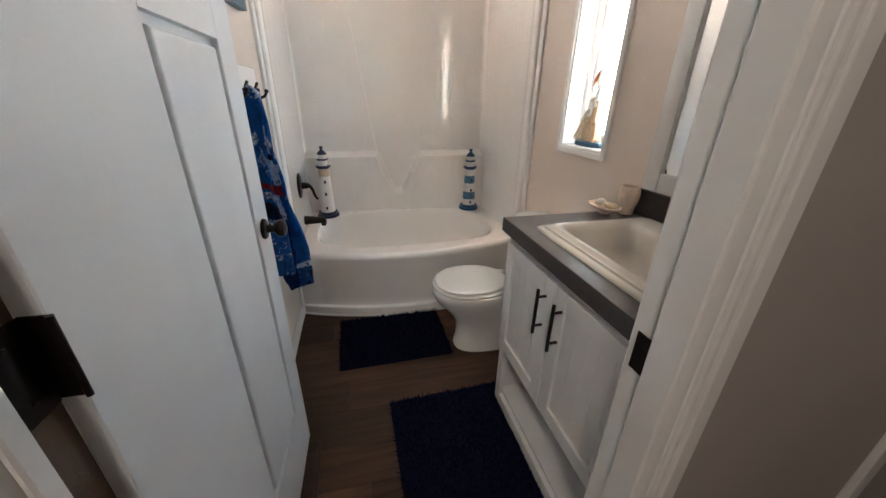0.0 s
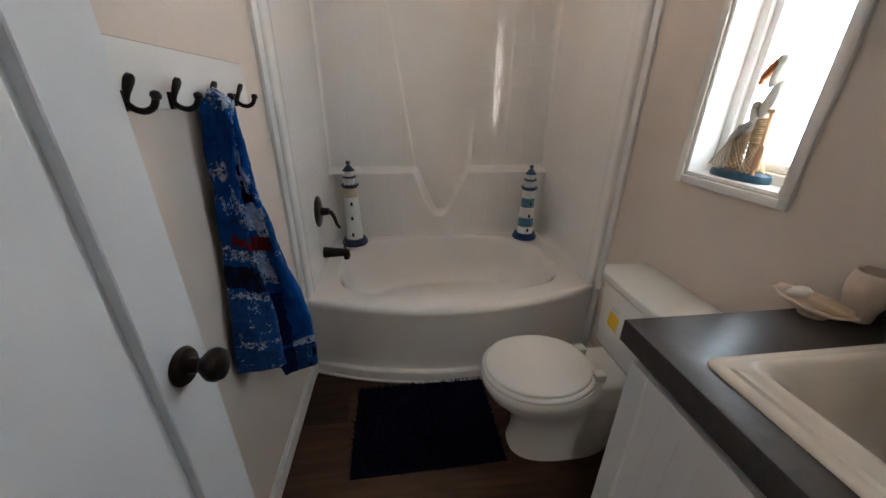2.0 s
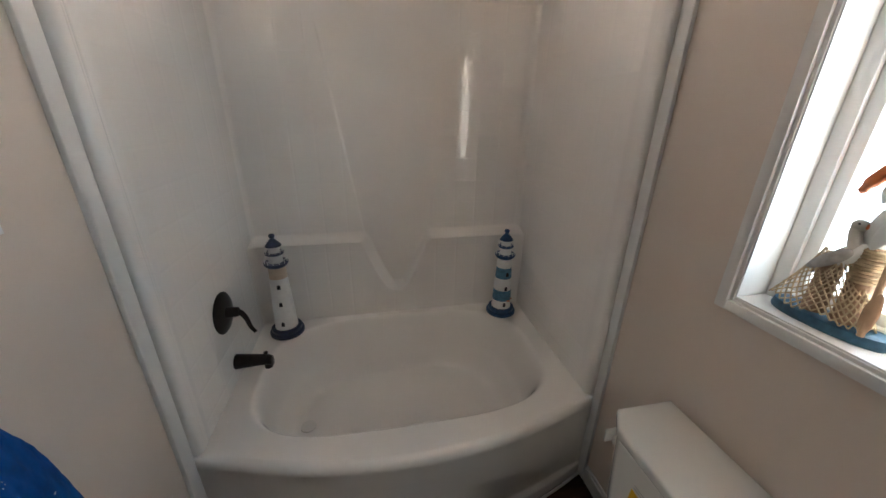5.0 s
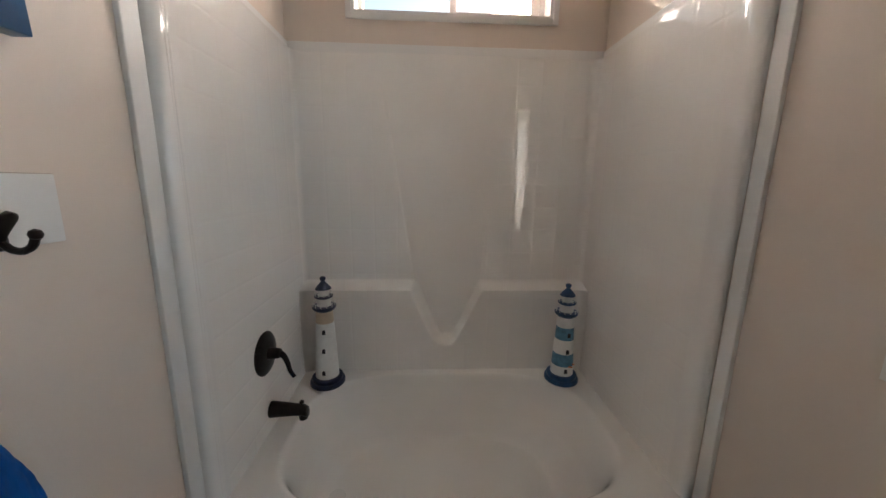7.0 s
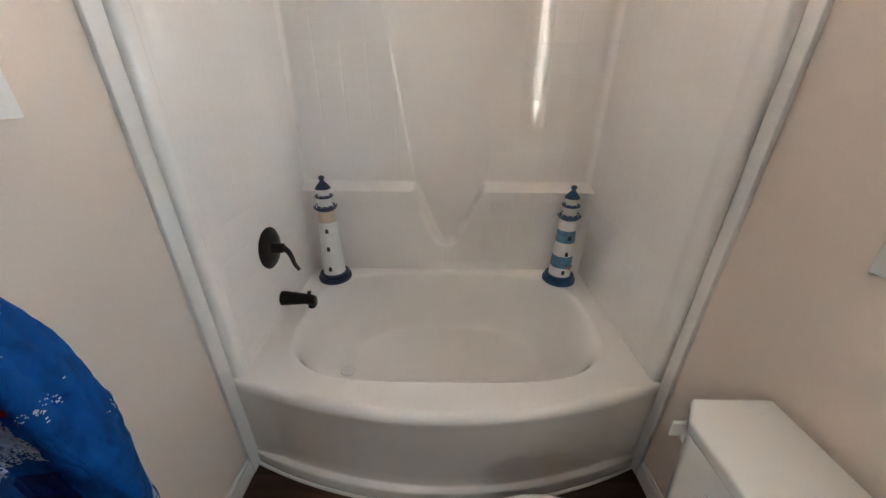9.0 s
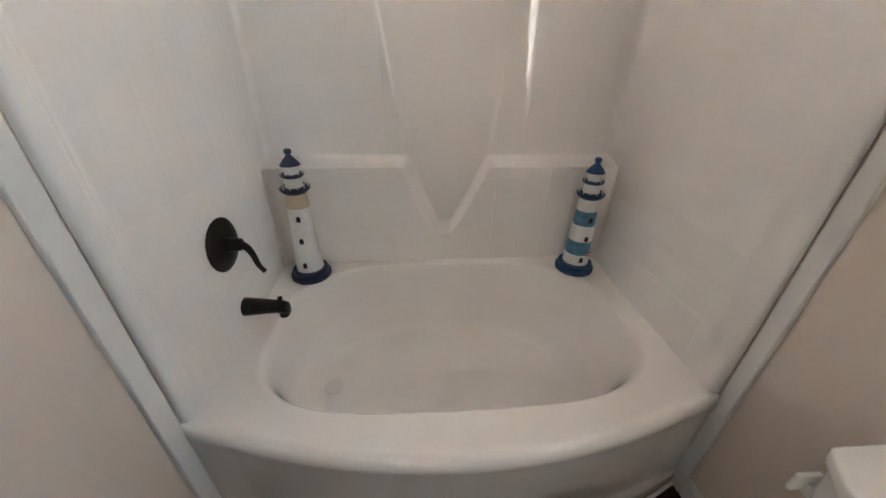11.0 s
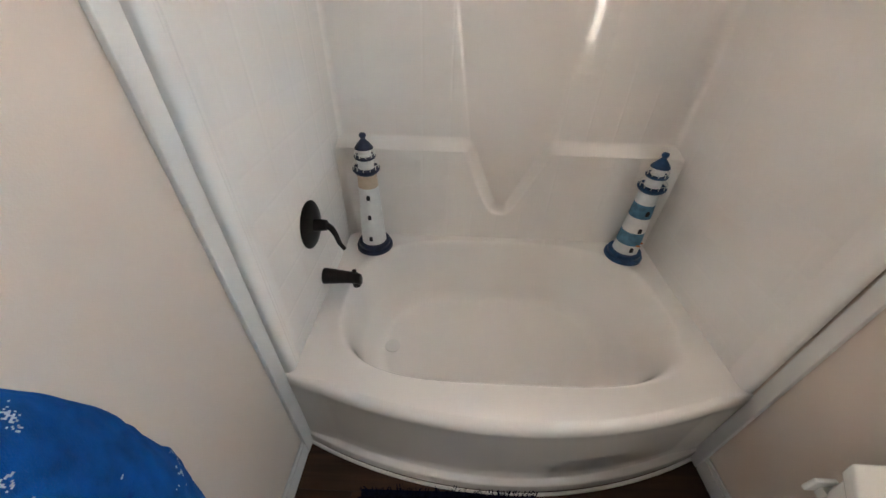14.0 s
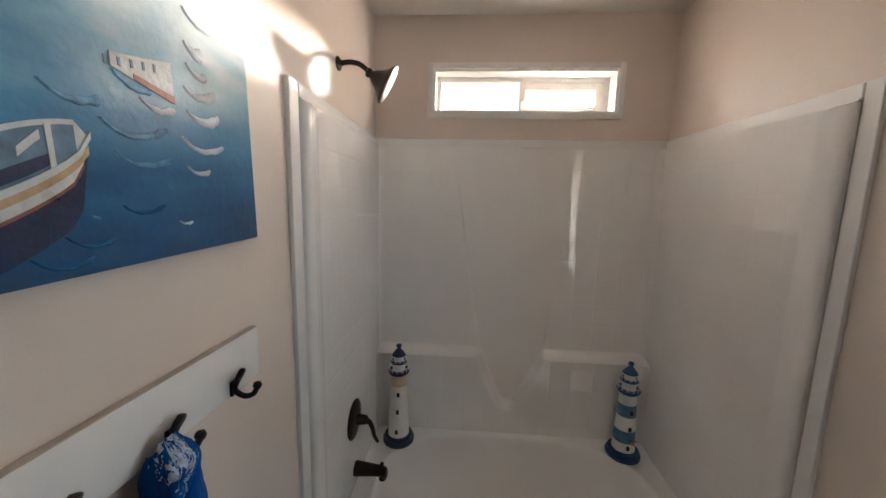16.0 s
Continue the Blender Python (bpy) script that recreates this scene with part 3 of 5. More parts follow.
caulk = curve_pts([(0.01 + (W - 0.02) * k / 14, -0.010 - 0.155 * bow(0.01 + (W - 0.02) * k / 14), 0.004) for k in range(15)], 4)
part("caulk_bead", tube(caulk, 0.0065, 8), m_caulk, tub, "white caulk bead along the floor")
dr = lathe([(0.0, -0.001), (0.036, -0.001), (0.0355, 0.0025), (0.031, 0.0035), (0.024, 0.003), (0.010, 0.0042), (0.0, 0.0045)], 28, (0.283, 0.385, 0.1045))
part("drain", dr, m_seat, tub, "pale round drain stopper")


def revolve_x(profile, n, at, m_turn=None):
    """A turned piece whose axis points along +x: profile of (radius, distance)."""
    bm = lathe(profile, n)
    return oriented(bm, Matrix.Translation(at) @ Matrix.Rotation(radians(90), 4, "Y"))


valve = empty("shower_valve", "oil-rubbed bronze lever valve on tub wall", "faucet")
VY, VZ = 0.388, 0.778
part("escutcheon", revolve_x([(0.0, 0), (0.086, 0), (0.087, 0.004), (0.080, 0.010), (0.045, 0.016), (0.028, 0.018), (0.0, 0.018)], 40, (XL + 0.0005, VY, VZ)), m_bronze, valve)
part("hub", revolve_x([(0.0, 0), (0.024, 0), (0.022, 0.022), (0.019, 0.045), (0.012, 0.050), (0, 0.050)], 24, (XL + 0.015, VY, VZ)), m_bronze, valve)
lev = curve_pts([(XL + 0.048, VY, VZ), (XL + 0.070, VY - 0.002, VZ - 0.006), (XL + 0.086, VY - 0.004, VZ - 0.034), (XL + 0.096, VY - 0.006, VZ - 0.072), (XL + 0.112, VY - 0.008, VZ - 0.098)], 5)
part("lever", tube(lev, [0.013 - 0.006 * k / (len(lev) - 1) for k in range(len(lev) - 1)] + [0.008], 12), m_bronze, valve)

spout = empty("tub_spout", "oil-rubbed bronze tub spout with diverter knob", "faucet")
SY, SZ = 0.40, 0.523
sp = bmesh.new()
rings = []
for d, r, dz in ((0.0005, 0.033, 0), (0.012, 0.0325, 0), (0.05, 0.029, -0.001), (0.10, 0.0245, -0.003), (0.128, 0.024, -0.005), (0.146, 0.021, -0.012), (0.150, 0.014, -0.020)):
    rings.append([(XL + d, SY + r * math.cos(2 * math.pi * k / 24), SZ + dz + r * math.sin(2 * math.pi * k / 24)) for k in range(24)])
loft(rings, bm=sp)
part("spout", sp, m_bronze, spout)
part("outlet", lathe([(0.014, -0.028), (0.017, -0.026), (0.018, 0.0)], 18, (XL + 0.128, SY, SZ - 0.018)), m_bronze, spout)
part("diverter_knob", lathe([(0.004, 0), (0.004, 0.010), (0.009, 0.013), (0.009, 0.019), (0.005, 0.022)], 14, (XL + 0.125, SY, SZ + 0.016)), m_bronze, spout)

shower = empty("wall_shower", "oil-rubbed bronze shower head on bent arm", "shower head")
HY = 0.355
part("wall_flange", revolve_x([(0, 0), (0.026, 0), (0.026, 0.004), (0.014, 0.012), (0, 0.012)], 24, (0.0005, HY, 2.265)), m_bronze, shower)
arm = curve_pts([(0.004, HY, 2.265), (0.045, HY, 2.270), (0.080, HY, 2.264), (0.105, HY, 2.248), (0.120, HY, 2.232)], 6)
part("arm", tube(arm, 0.0095, 14), m_bronze, shower)
hd = lathe([(0.011, -0.006), (0.017, -0.002), (0.018, 0.006), (0.014, 0.012), (0.016, 0.018), (0.026, 0.030), (0.036, 0.046), (0.050, 0.062), (0.070, 0.076), (0.076, 0.082), (0.077, 0.088), (0.073, 0.090), (0.0, 0.089)], 40)
aim = Vector((0.85, 0.20, -0.48)).normalized()
turn_m = Matrix.Translation((0.116, HY, 2.234)) @ aim.to_track_quat("Z", "Y").to_matrix().to_4x4()
oriented(hd, turn_m)
part("spray_head", hd, m_bronze, shower)
fc = lathe([(0.0, 0.0905), (0.068, 0.0905), (0.066, 0.0925), (0.0, 0.0925)], 36)
oriented(fc, turn_m)
part("spray_face", fc, m_print, shower, "pale grey spray face")

# ---- door ----
def panel_door():
    th = empty("door_1", "open white moulded two-panel interior door", "door")
    tagged(th, kind="structure")
    L, H, T = 0.762, 2.015, 0.035
    core = bmesh.new()
    near, far = 0.338, L - 0.112          # the panels sit off centre
    rails = ((0.0, 0.262), (1.448, 1.560), (1.885, H))
    box(-T, 0, 0, near, 0, H, 0.002, 1, core)
    box(-T, 0, far, L, 0, H, 0.002, 1, core)
    for a, b in rails:
        box(-T, 0, near, far, a, b, 0, 1, core)
    body = part("leaf", core, m_door, th)
    for a, b in ((0.262, 1.448), (1.560, 1.885)):
        part("panel_groove", box(-T + 0.016, -0.016, near - 0.004, far + 0.004, a - 0.004, b + 0.004, 0, 1), m_door, th)
        for sgn in (1, -1):                  # raised field with sloping edges on both faces
            def ring(inset, depth):
                x = -depth if sgn > 0 else -T + depth
                return [(x, near + inset, a + inset), (x, far - inset, a + inset), (x, far - inset, b - inset), (x, near + inset, b - inset)]
            pan = loft([ring(0.018, 0.0158), ring(0.020, 0.005), ring(0.024, 0.001), ring(0.028, 0.0002)], True, (False, True))
            part("panel", pan, m_door, th)
    for sgn in (1, -1):
        x = 0.0 if sgn > 0 else -T
        k = lathe([(0, 0), (0.033, 0), (0.034, 0.004), (0.030, 0.010), (0.014, 0.013), (0.012, 0.030), (0.018, 0.036), (0.027, 0.046), (0.029, 0.056), (0.025, 0.066), (0.012, 0.071), (0, 0.0715)], 32)
        oriented(k, Matrix.Translation((x, L - 0.062, 0.962)) @ Matrix.Rotation(radians(90 * sgn), 4, "Y") @ Matrix.Scale(0.92, 4))
        part("door_knob", k, m_bronze, th, "oil-rubbed bronze round knob")
    part("latch_plate", box(-T / 2 - 0.012, -T / 2 + 0.012, L - 0.001, L + 0.0015, 0.925, 0.985, 0.0008, 1), m_bronze, th)
    for z in (0.22, 1.075, 1.80):
        h = bmesh.new()
        box(-T + 0.004, 0.0015, -0.0025, 0.0005, z - 0.052, z + 0.052, 0.0008, 1, h)
        tube([(0.005, -0.003, z - 0.052), (0.005, -0.003, z + 0.052)], 0.0035, 12, h)
        part("hinge", h, m_bronze, th, "dark bronze butt hinge")
    th.matrix_world = pose(0.123, -1.752, 0.012, 0, 0, -1.6)
    return th


panel_door()
st = empty("strike_plate", "dark bronze strike plate on the door jamb", "hardware")
sb = bmesh.new()
box(DX1 - 0.0022, DX1 - 0.0002, -1.782, -1.738, 0.915, 0.99, 0.0008, 1, sb)
box(DX1 - 0.0030, DX1 - 0.0024, -1.772, -1.752, 0.937, 0.968, 0, 1, sb)
part("plate", sb, m_bronze, st)
part("latch_hole", box(DX1 - 0.0040, DX1 - 0.0032, -1.770, -1.756, 0.940, 0.965), m_bronze, st, "dark latch hole")
# thin dark plate: shade of the gap beside the door, put in as colour
setting("jamb_gap_strip", box(DX0 + 0.0001, DX0 + 0.0006, -1.801, -1.7555, 0.002, 2.0), m_jamb_gap, "dark brown strip that paints the shaded gap at the door jamb", "trim")
jh = empty("jamb_hinge_leaf", "dark bronze hinge leaf on the jamb", "hardware")
part("leaf", box(DX0 + 0.0005, DX0 + 0.003, -1.801, -1.7555, 1.034, 1.140, 0.0008, 1), m_bronze, jh)
for z in (1.055, 1.087, 1.119):
    sc = lathe([(0.0, 0.0), (0.0036, 0.0), (0.0034, 0.0007), (0.0012, 0.0010), (0.0, 0.0007)], 12)
    part("screw", oriented(sc, Matrix.Translation((DX0 + 0.0029, -1.780 + 0.008 * (z > 1.06) * (z < 1.1), z)) @ Matrix.Rotation(radians(90), 4, "Y")), m_bronze, jh)


# ---- hooks and towel ----
HOOKS = (-0.349, -0.506, -0.664, -0.804)
BZ0, BZ1 = 1.335, 1.452
rack = empty("coat_rack", "white wooden rack board with bronze double hooks", "coat rack")
part("board", box(0.0005, 0.018, -0.955, -0.250, BZ0, BZ1, 0.003, 2), m_trim, rack, "white painted board")
part("board_top", box(0.002, 0.0165, -0.953, -0.252, BZ1 - 0.001, BZ1 + 0.0012, 0.0005, 1), m_bare_edge, rack, "bare tan top edge")


def coat_hook(y):
    bm = bmesh.new()
    rings = []
    for z, w, d in ((-0.045, 0.004, 0.002), (-0.042, 0.009, 0.005), (-0.025, 0.010, 0.006), (0.0, 0.009, 0.007), (0.012, 0.008, 0.007)):
        rings.append([(0.0185 + (d if s > 0 else 0), y + w * c, BZ0 + 0.026 + z * 0.6) for c, s in ((-1, 0), (-0.8, 1), (0.8, 1), (1, 0))])
    loft(rings, bm=bm)
    up = curve_pts([(0.022, y, BZ0 + 0.006), (0.025, y, BZ0 + 0.020), (0.031, y, BZ0 + 0.034), (0.038, y, BZ0 + 0.048), (0.043, y, BZ0 + 0.060)], 6)
    n = len(up) - 1
    rings = []
    for k, p in enumerate(up):          # spoon-shaped upper hook, thin at the neck and broad at the tip
        t = k / n
        wide = 0.0055 + 0.0085 * sstep(0.25, 0.75, t)
        wide *= math.sqrt(max(0.03, 1 - max(0, (t - 0.78) / 0.22) ** 2))
        rings.append([(p.x + 0.0048 * math.cos(a), p.y + wide * math.sin(a), p.z - 0.0016 * math.cos(a)) for a in [2 * math.pi * i / 14 for i in range(14)]])
    loft(rings, bm=bm)
    lo = curve_pts([(0.022, y, BZ0 + 0.014), (0.034, y, BZ0 + 0.003), (0.050, y, BZ0 + 0.000), (0.065, y, BZ0 + 0.007), (0.073, y, BZ0 + 0.021)], 5)
    tube(lo, 0.0058, 10, bm)
    lathe([(0.0, -0.009), (0.007, -0.006), (0.0092, 0.0), (0.007, 0.006), (0.0, 0.009)], 12, (0.0740, y, BZ0 + 0.026), bm)
    return bm


for hy in HOOKS:
    part("hook", coat_hook(hy), m_bronze, rack, "oil-rubbed bronze double hook")


TOWEL = (   # height: wall edge, left lobe, valley, right lobe, wall edge as (x, y)
    (1.385, ((0.024, -0.552), (0.065, -0.550), (0.074, -0.535), (0.064, -0.520), (0.018, -0.504))),
    (1.350, ((0.022, -0.560), (0.081, -0.567), (0.087, -0.543), (0.077, -0.521), (0.018, -0.485))),
    (1.280, ((0.020, -0.563), (0.083, -0.582), (0.068, -0.551), (0.083, -0.552), (0.020, -0.472))),
    (1.180, ((0.020, -0.584), (0.082, -0.604), (0.042, -0.546), (0.090, -0.562), (0.020, -0.452))),
    (1.050, ((0.020, -0.608), (0.092, -0.624), (0.040, -0.552), (0.108, -0.536), (0.024, -0.412))),
    (0.920, ((0.020, -0.632), (0.100, -0.636), (0.040, -0.550), (0.124, -0.524), (0.028, -0.380))),
    (0.800, ((0.020, -0.672), (0.110, -0.646), (0.042, -0.546), (0.146, -0.514), (0.030, -0.365))),
    (0.680, ((0.020, -0.694), (0.116, -0.648), (0.048, -0.544), (0.160, -0.506), (0.028, -0.382))),
    (0.450, ((0.020, -0.707), (0.120, -0.652), (0.056, -0.546), (0.164, -0.514), (0.028, -0.386))))
KNOTS = (0.0, 0.24, 0.45, 0.72, 1.0)


def towel_place(u, z):
    """Where the cloth lies at a share of its width and a height: two lobes with a deep fold between."""
    def across(row):
        for k in range(4):
            if u <= KNOTS[k + 1] + 1e-9:
                t = (u - KNOTS[k]) / (KNOTS[k + 1] - KNOTS[k])
                sx = t * t * (3 - 2 * t)
                sx = (math.sin(math.pi / 2 * t) if k == 0 else 1 - math.cos(math.pi / 2 * t) if k == 3 else sx)
                sy = 0.6 * t + 0.4 * t * t * (3 - 2 * t)
                return Vector((row[k][0] + (row[k + 1][0] - row[k][0]) * sx, row[k][1] + (row[k + 1][1] - row[k][1]) * sy))
        return Vector(row[4])
    if z >= TOWEL[0][0]:
        return across(TOWEL[0][1])
    for (za, ra), (zb, rb) in zip(TOWEL, TOWEL[1:]):
        if z >= zb:
            t = (za - z) / (za - zb)
            return across(ra).lerp(across(rb), t)
    return across(TOWEL[-1][1])


def towel_height(u, v):
    top = 1.366 + 0.012 * math.sin(math.pi * u) - 0.030 * max(0, abs(2 * u - 1) - 0.5)
    low = 0.640 - 0.020 * math.sin(3 * u / 0.45) + (0.47 - 0.640) * sstep(0.42, 0.52, u)
    return top * (1 - v) + low * v


def towel_sheet():
    def fn(u, v):
        z = towel_height(u, v)
        p = towel_place(u, z)
        x, y = p
        cap = sstep(0.0, 0.045, v)          # rounded head over the hook
        x = 0.030 + (x - 0.030) * (0.35 + 0.65 * cap ** 0.6)
        y = -0.535 + (y + 0.535) * (0.55 + 0.45 * cap ** 0.6)
        ripple = noise.noise((u * 6, v * 5, 1.7)) * 0.014 + noise.noise((u * 14, v * 7, 4.2)) * 0.007 + noise.noise((u * 40, v * 40, 2.2)) * 0.0025
        x = max(0.004 + 0.018 * (z > BZ0 - 0.01), x + ripple * min(1, v * 6))
        y += noise.noise((u * 5 + 9, v * 6, 3.1)) * 0.012 * min(1, v * 3) + noise.noise((u * 30, v * 30, 6.6)) * 0.003
        return (x, y, z)

    return fn


def towel_print(u, v, pick):
    """The printed colour at a place on the cloth: 0 blue, 1 red, 2 black, 3 white, 4 navy, 5 paler blue."""
    w = noise.noise((u * 9, v * 9, 0.4)) * 0.02 + noise.noise((u * 40, v * 40, 1.4)) * 0.010
    a, z = u + w, towel_height(u, v) + w * 0.5

    def cloud(cu, cz, ru, rz, dense, lean=0.0):
        d = ((a - cu - lean * (z - cz)) / ru) ** 2 + ((z - cz) / rz) ** 2
        patch = 0.5 + 0.6 * noise.noise((u * 26, v * 40, 7.7)) + 0.5 * noise.noise((u * 85, v * 120, 2.7))
        return d < 1 and pick < dense * (1 - d) * max(0, patch + 0.22)

    if z > 1.30 and cloud(0.36, 1.36, 0.34, 0.06, 0.75):
        return 3
    if a < 0.45:
        zs = z + 0.10 * (a - 0.2)            # the printed bands dip towards the fold
        if 0.985 < zs < 1.010 and a > 0.05:
            return 1
        if 0.945 < zs < 0.975:
            return 3 if pick < 0.46 else 0
        if 0.865 < zs < 0.930:
            return 2 if pick < 0.50 else 4
        if 0.838 < zs < 0.862:
            return 3 if pick < 0.40 else 5
        if zs < 0.838:
            return 3 if (0.70 < zs < 0.725 and pick < 0.35) or pick < 0.04 else 5
        if cloud(0.07, 1.185, 0.09, 0.030, 0.9) or cloud(0.16, 1.115, 0.20, 0.050, 0.55) or cloud(0.28, 1.060, 0.17, 0.034, 0.95):
            return 3
        return 4 if a > 0.385 and z < 1.27 else 0
    if 0.945 < z < 0.992 and a < 0.665:
        return 1
    if 0.830 < z < 0.945 and a < 0.600:
        return 3 if pick < 0.62 else 5
    if (1.095 < z < 1.122 and 0.54 < a < 0.67) or (1.12 < z < 1.155 and 0.60 < a < 0.635) or (1.17 < z < 1.195 and 0.62 < a < 0.645):
        return 2
    if cloud(0.50, 1.285, 0.15, 0.095, 1.7, -0.6) or cloud(0.60, 1.185, 0.13, 0.070, 1.7, -0.5) or cloud(0.62, 1.045, 0.105, 0.062, 2.6) or cloud(0.74, 0.925, 0.13, 0.026, 0.5) or cloud(0.82, 1.13, 0.18, 0.10, 0.5) or cloud(0.90, 0.80, 0.10, 0.020, 0.4):
        return 3
    if a < 0.60 and 0.60 < z < 0.80:
        return 4
    if 0.585 < z < 0.61 and a > 0.60:
        return 3 if pick < 0.6 else 5
    if z < 0.585:
        return 2 if (0.66 < a < 0.86 and noise.noise((u * 26, v * 20, 3.0)) > 0.20) else 4 if a < 0.60 else 3 if pick < 0.05 else 5
    return 0


tw = empty("beach_towel", "blue printed terry towel draped over a hook", "towel")
TU, TV = 260, 380
tb = grid(towel_sheet(), TU, TV)
prng = random.Random(3)
tb.faces.ensure_lookup_table()
for k, f in enumerate(tb.faces):
    u, v = (k // TV + 0.5) / TU, (k % TV + 0.5) / TV
    tuft = 0.5 + 0.45 * noise.noise((u * 34, v * 52, 5.5)) + 0.34 * noise.noise((u * 90, v * 130, 8.1)) + 0.52 * (prng.random() - 0.5)
    f.material_index = towel_print(u, v, min(0.999, max(0.0, tuft)))
cloth = part("cloth", tb, [m_towel, m_towel_red, m_towel_black, m_towel_pale, m_towel_navy, m_towel_mid], tw, angle=180)
sol = cloth.modifiers.new("thick", "SOLIDIFY")
sol.thickness, sol.offset = 0.006, 1.0


# ---- painting ----
paint = empty("canvas_painting", "unframed canvas painting of boats on blue water", "painting")
PW, PH = 0.80, 0.56
part("canvas", box(0.0005, 0.034, -PW, 0, 0, PH, 0.003, 2), m_canvas, paint, "blue painted canvas")


def dab(y0, z0, y1, z1, thick, material):
    """A ridge of paint pulled from a thin raised tail to a full rounded end."""
    n = 18
    rings = []
    for d, k in ((0.0, 1.0), (0.0012, 0.86), (0.0024, 0.45)):
        top, low = [], []
        for i in range(n + 1):
            t = i / n
            h = thick * k * (0.12 + 0.88 * t ** 0.8) * math.sqrt(max(0.0, 1 - max(0, (t - 0.80) / 0.20) ** 2)) + 0.0004
            h *= 1 + 0.35 * noise.noise((t * 9, y0 * 50, z0 * 50))
            yy = y0 + (y1 - y0) * (t if k > 0.9 else 0.03 + 0.92 * t)
            zz = z0 + (z1 - z0) * t - 0.16 * abs(y1 - y0) * math.sin(math.pi * t ** 0.8) + 0.002 * noise.noise((t * 6, y0 * 90, 3.3))
            top.append((yy, zz + h / 2))
            low.append((yy, zz - h / 2))
        rings.append([(0.0342 + d, a, b) for a, b in top + low[::-1]])
    part("wave_stroke", loft(rings, True, (False, True)), material, paint)


m_foam = mat("foam_paint", (0.70, 0.74, 0.77), rough=0.16, var=0.12, scale=60, bump=0.8, bscale=160)
m_wave = mat("wave_paint", (0.15, 0.33, 0.48), rough=0.18, var=0.45, scale=70, bump=0.8, bscale=160)
m_deep = mat("deep_stroke_paint", (0.02, 0.10, 0.21), rough=0.2, var=0.3, scale=50, bump=0.8, bscale=160)
for y0, z0, y1, z1, th in ((-0.162, 0.398, -0.080, 0.392, 0.014), (-0.165, 0.345, -0.122, 0.334, 0.022), (-0.165, 0.312, -0.116, 0.300, 0.013), (-0.175, 0.274, -0.097, 0.276, 0.018),
                           (-0.173, 0.236, -0.093, 0.235, 0.017), (-0.187, 0.192, -0.087, 0.184, 0.011), (-0.181, 0.145, -0.128, 0.138, 0.009), (-0.209, 0.056, -0.181, 0.052, 0.005), (-0.256, 0.236, -0.192, 0.230, 0.012)):
    dab(y0, z0, y1, z1, th * 1.3, m_foam)
for y0, z0, y1, z1, th in ((-0.292, 0.262, -0.231, 0.247, 0.011), (-0.377, 0.226, -0.303, 0.220, 0.014), (-0.317, 0.196, -0.208, 0.198, 0.014), (-0.303, 0.158, -0.205, 0.154, 0.012), (-0.343, 0.076, -0.331, 0.070, 0.004)):
    dab(y0, z0, y1, z1, th, m_wave)
for y0, z0, y1, z1, th in ((-0.373, 0.050, -0.314, 0.040, 0.008), (-0.410, 0.030, -0.342, 0.020, 0.009), (-0.300, 0.085, -0.230, 0.082, 0.008), (-0.55, 0.05, -0.46, 0.05, 0.010), (-0.66, 0.33, -0.56, 0.33, 0.012)):
    dab(y0, z0, y1, z1, th, m_deep)


def relief(name, stern, bow, top, low, d0, d1, material, label="", n=28):
    """A flat painted shape between two curves along the canvas, in low relief."""
    ys = [stern + (bow - stern) * k / n for k in range(n + 1)]
    pts = [(y, top(y)) for y in ys] + [(y, low(y)) for y in ys[::-1]]
    part(name, loft([[(0.0342 + d, a, b) for a, b in pts] for d in (d0, d1)]), material, paint, label)


m_hull = mat("hull_paint", (0.62, 0.64, 0.62), rough=0.3, var=0.15, scale=40, bump=0.5, bscale=120)
m_band = mat("ochre_paint", (0.50, 0.34, 0.19), rough=0.3, var=0.2, scale=40, bump=0.5, bscale=120)
m_bandr = mat("red_paint", (0.30, 0.11, 0.08), rough=0.3, var=0.2, scale=40, bump=0.5, bscale=120)
m_inner = mat("inside_paint", (0.12, 0.21, 0.30), rough=0.35, var=0.35, scale=50, bump=0.5, bscale=120)
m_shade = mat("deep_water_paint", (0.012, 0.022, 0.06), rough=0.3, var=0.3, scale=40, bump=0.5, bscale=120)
BOW, LONG = -0.332, 0.42


def aft(y):
    return max(0.0, BOW - y)


def rim_near(y):
    return 0.168 - 0.30 * min(0.13, aft(y)) ** 0.6


def rim_far(y):
    d = aft(y)
    return 0.168 + 0.020 * min(1, d / 0.010) ** 0.5 - min(0.040, 0.0025 * (d / 0.03) ** 2)


def keel(y):
    return rim_near(y) - 0.026 * min(1, aft(y) / 0.02) ** 0.7


relief("water_shadow", BOW - LONG, BOW - 0.002, keel, lambda y: keel(y) - 0.045 * min(1, (BOW - y) / 0.02), 0.0, 0.0008, m_shade, "dark reflection under the boat")
relief("boat_hull", BOW - LONG, BOW, lambda y: rim_far(y), keel, 0.0009, 0.0022, m_hull, "white painted boat hull")
relief("keel_line", BOW - LONG + 0.02, BOW - 0.010, lambda y: keel(y) + 0.004, keel, 0.0023, 0.0030, m_bandr, "red line along the hull")
relief("boat_band", BOW - LONG, BOW - 0.003, lambda y: rim_near(y), lambda y: rim_near(y) - 0.010, 0.0023, 0.0036, m_band, "ochre band under the gunwale")
relief("boat_inside", BOW - LONG + 0.02, BOW - 0.016, lambda y: rim_far(y) - 0.006, lambda y: rim_near(y) + 0.008, 0.0023, 0.0030, m_inner)
relief("boat_floor", BOW - LONG + 0.05, BOW - 0.040, lambda y: 0.4 * rim_far(y) + 0.6 * rim_near(y), lambda y: rim_near(y) + 0.012, 0.0031, 0.0036, m_shade)
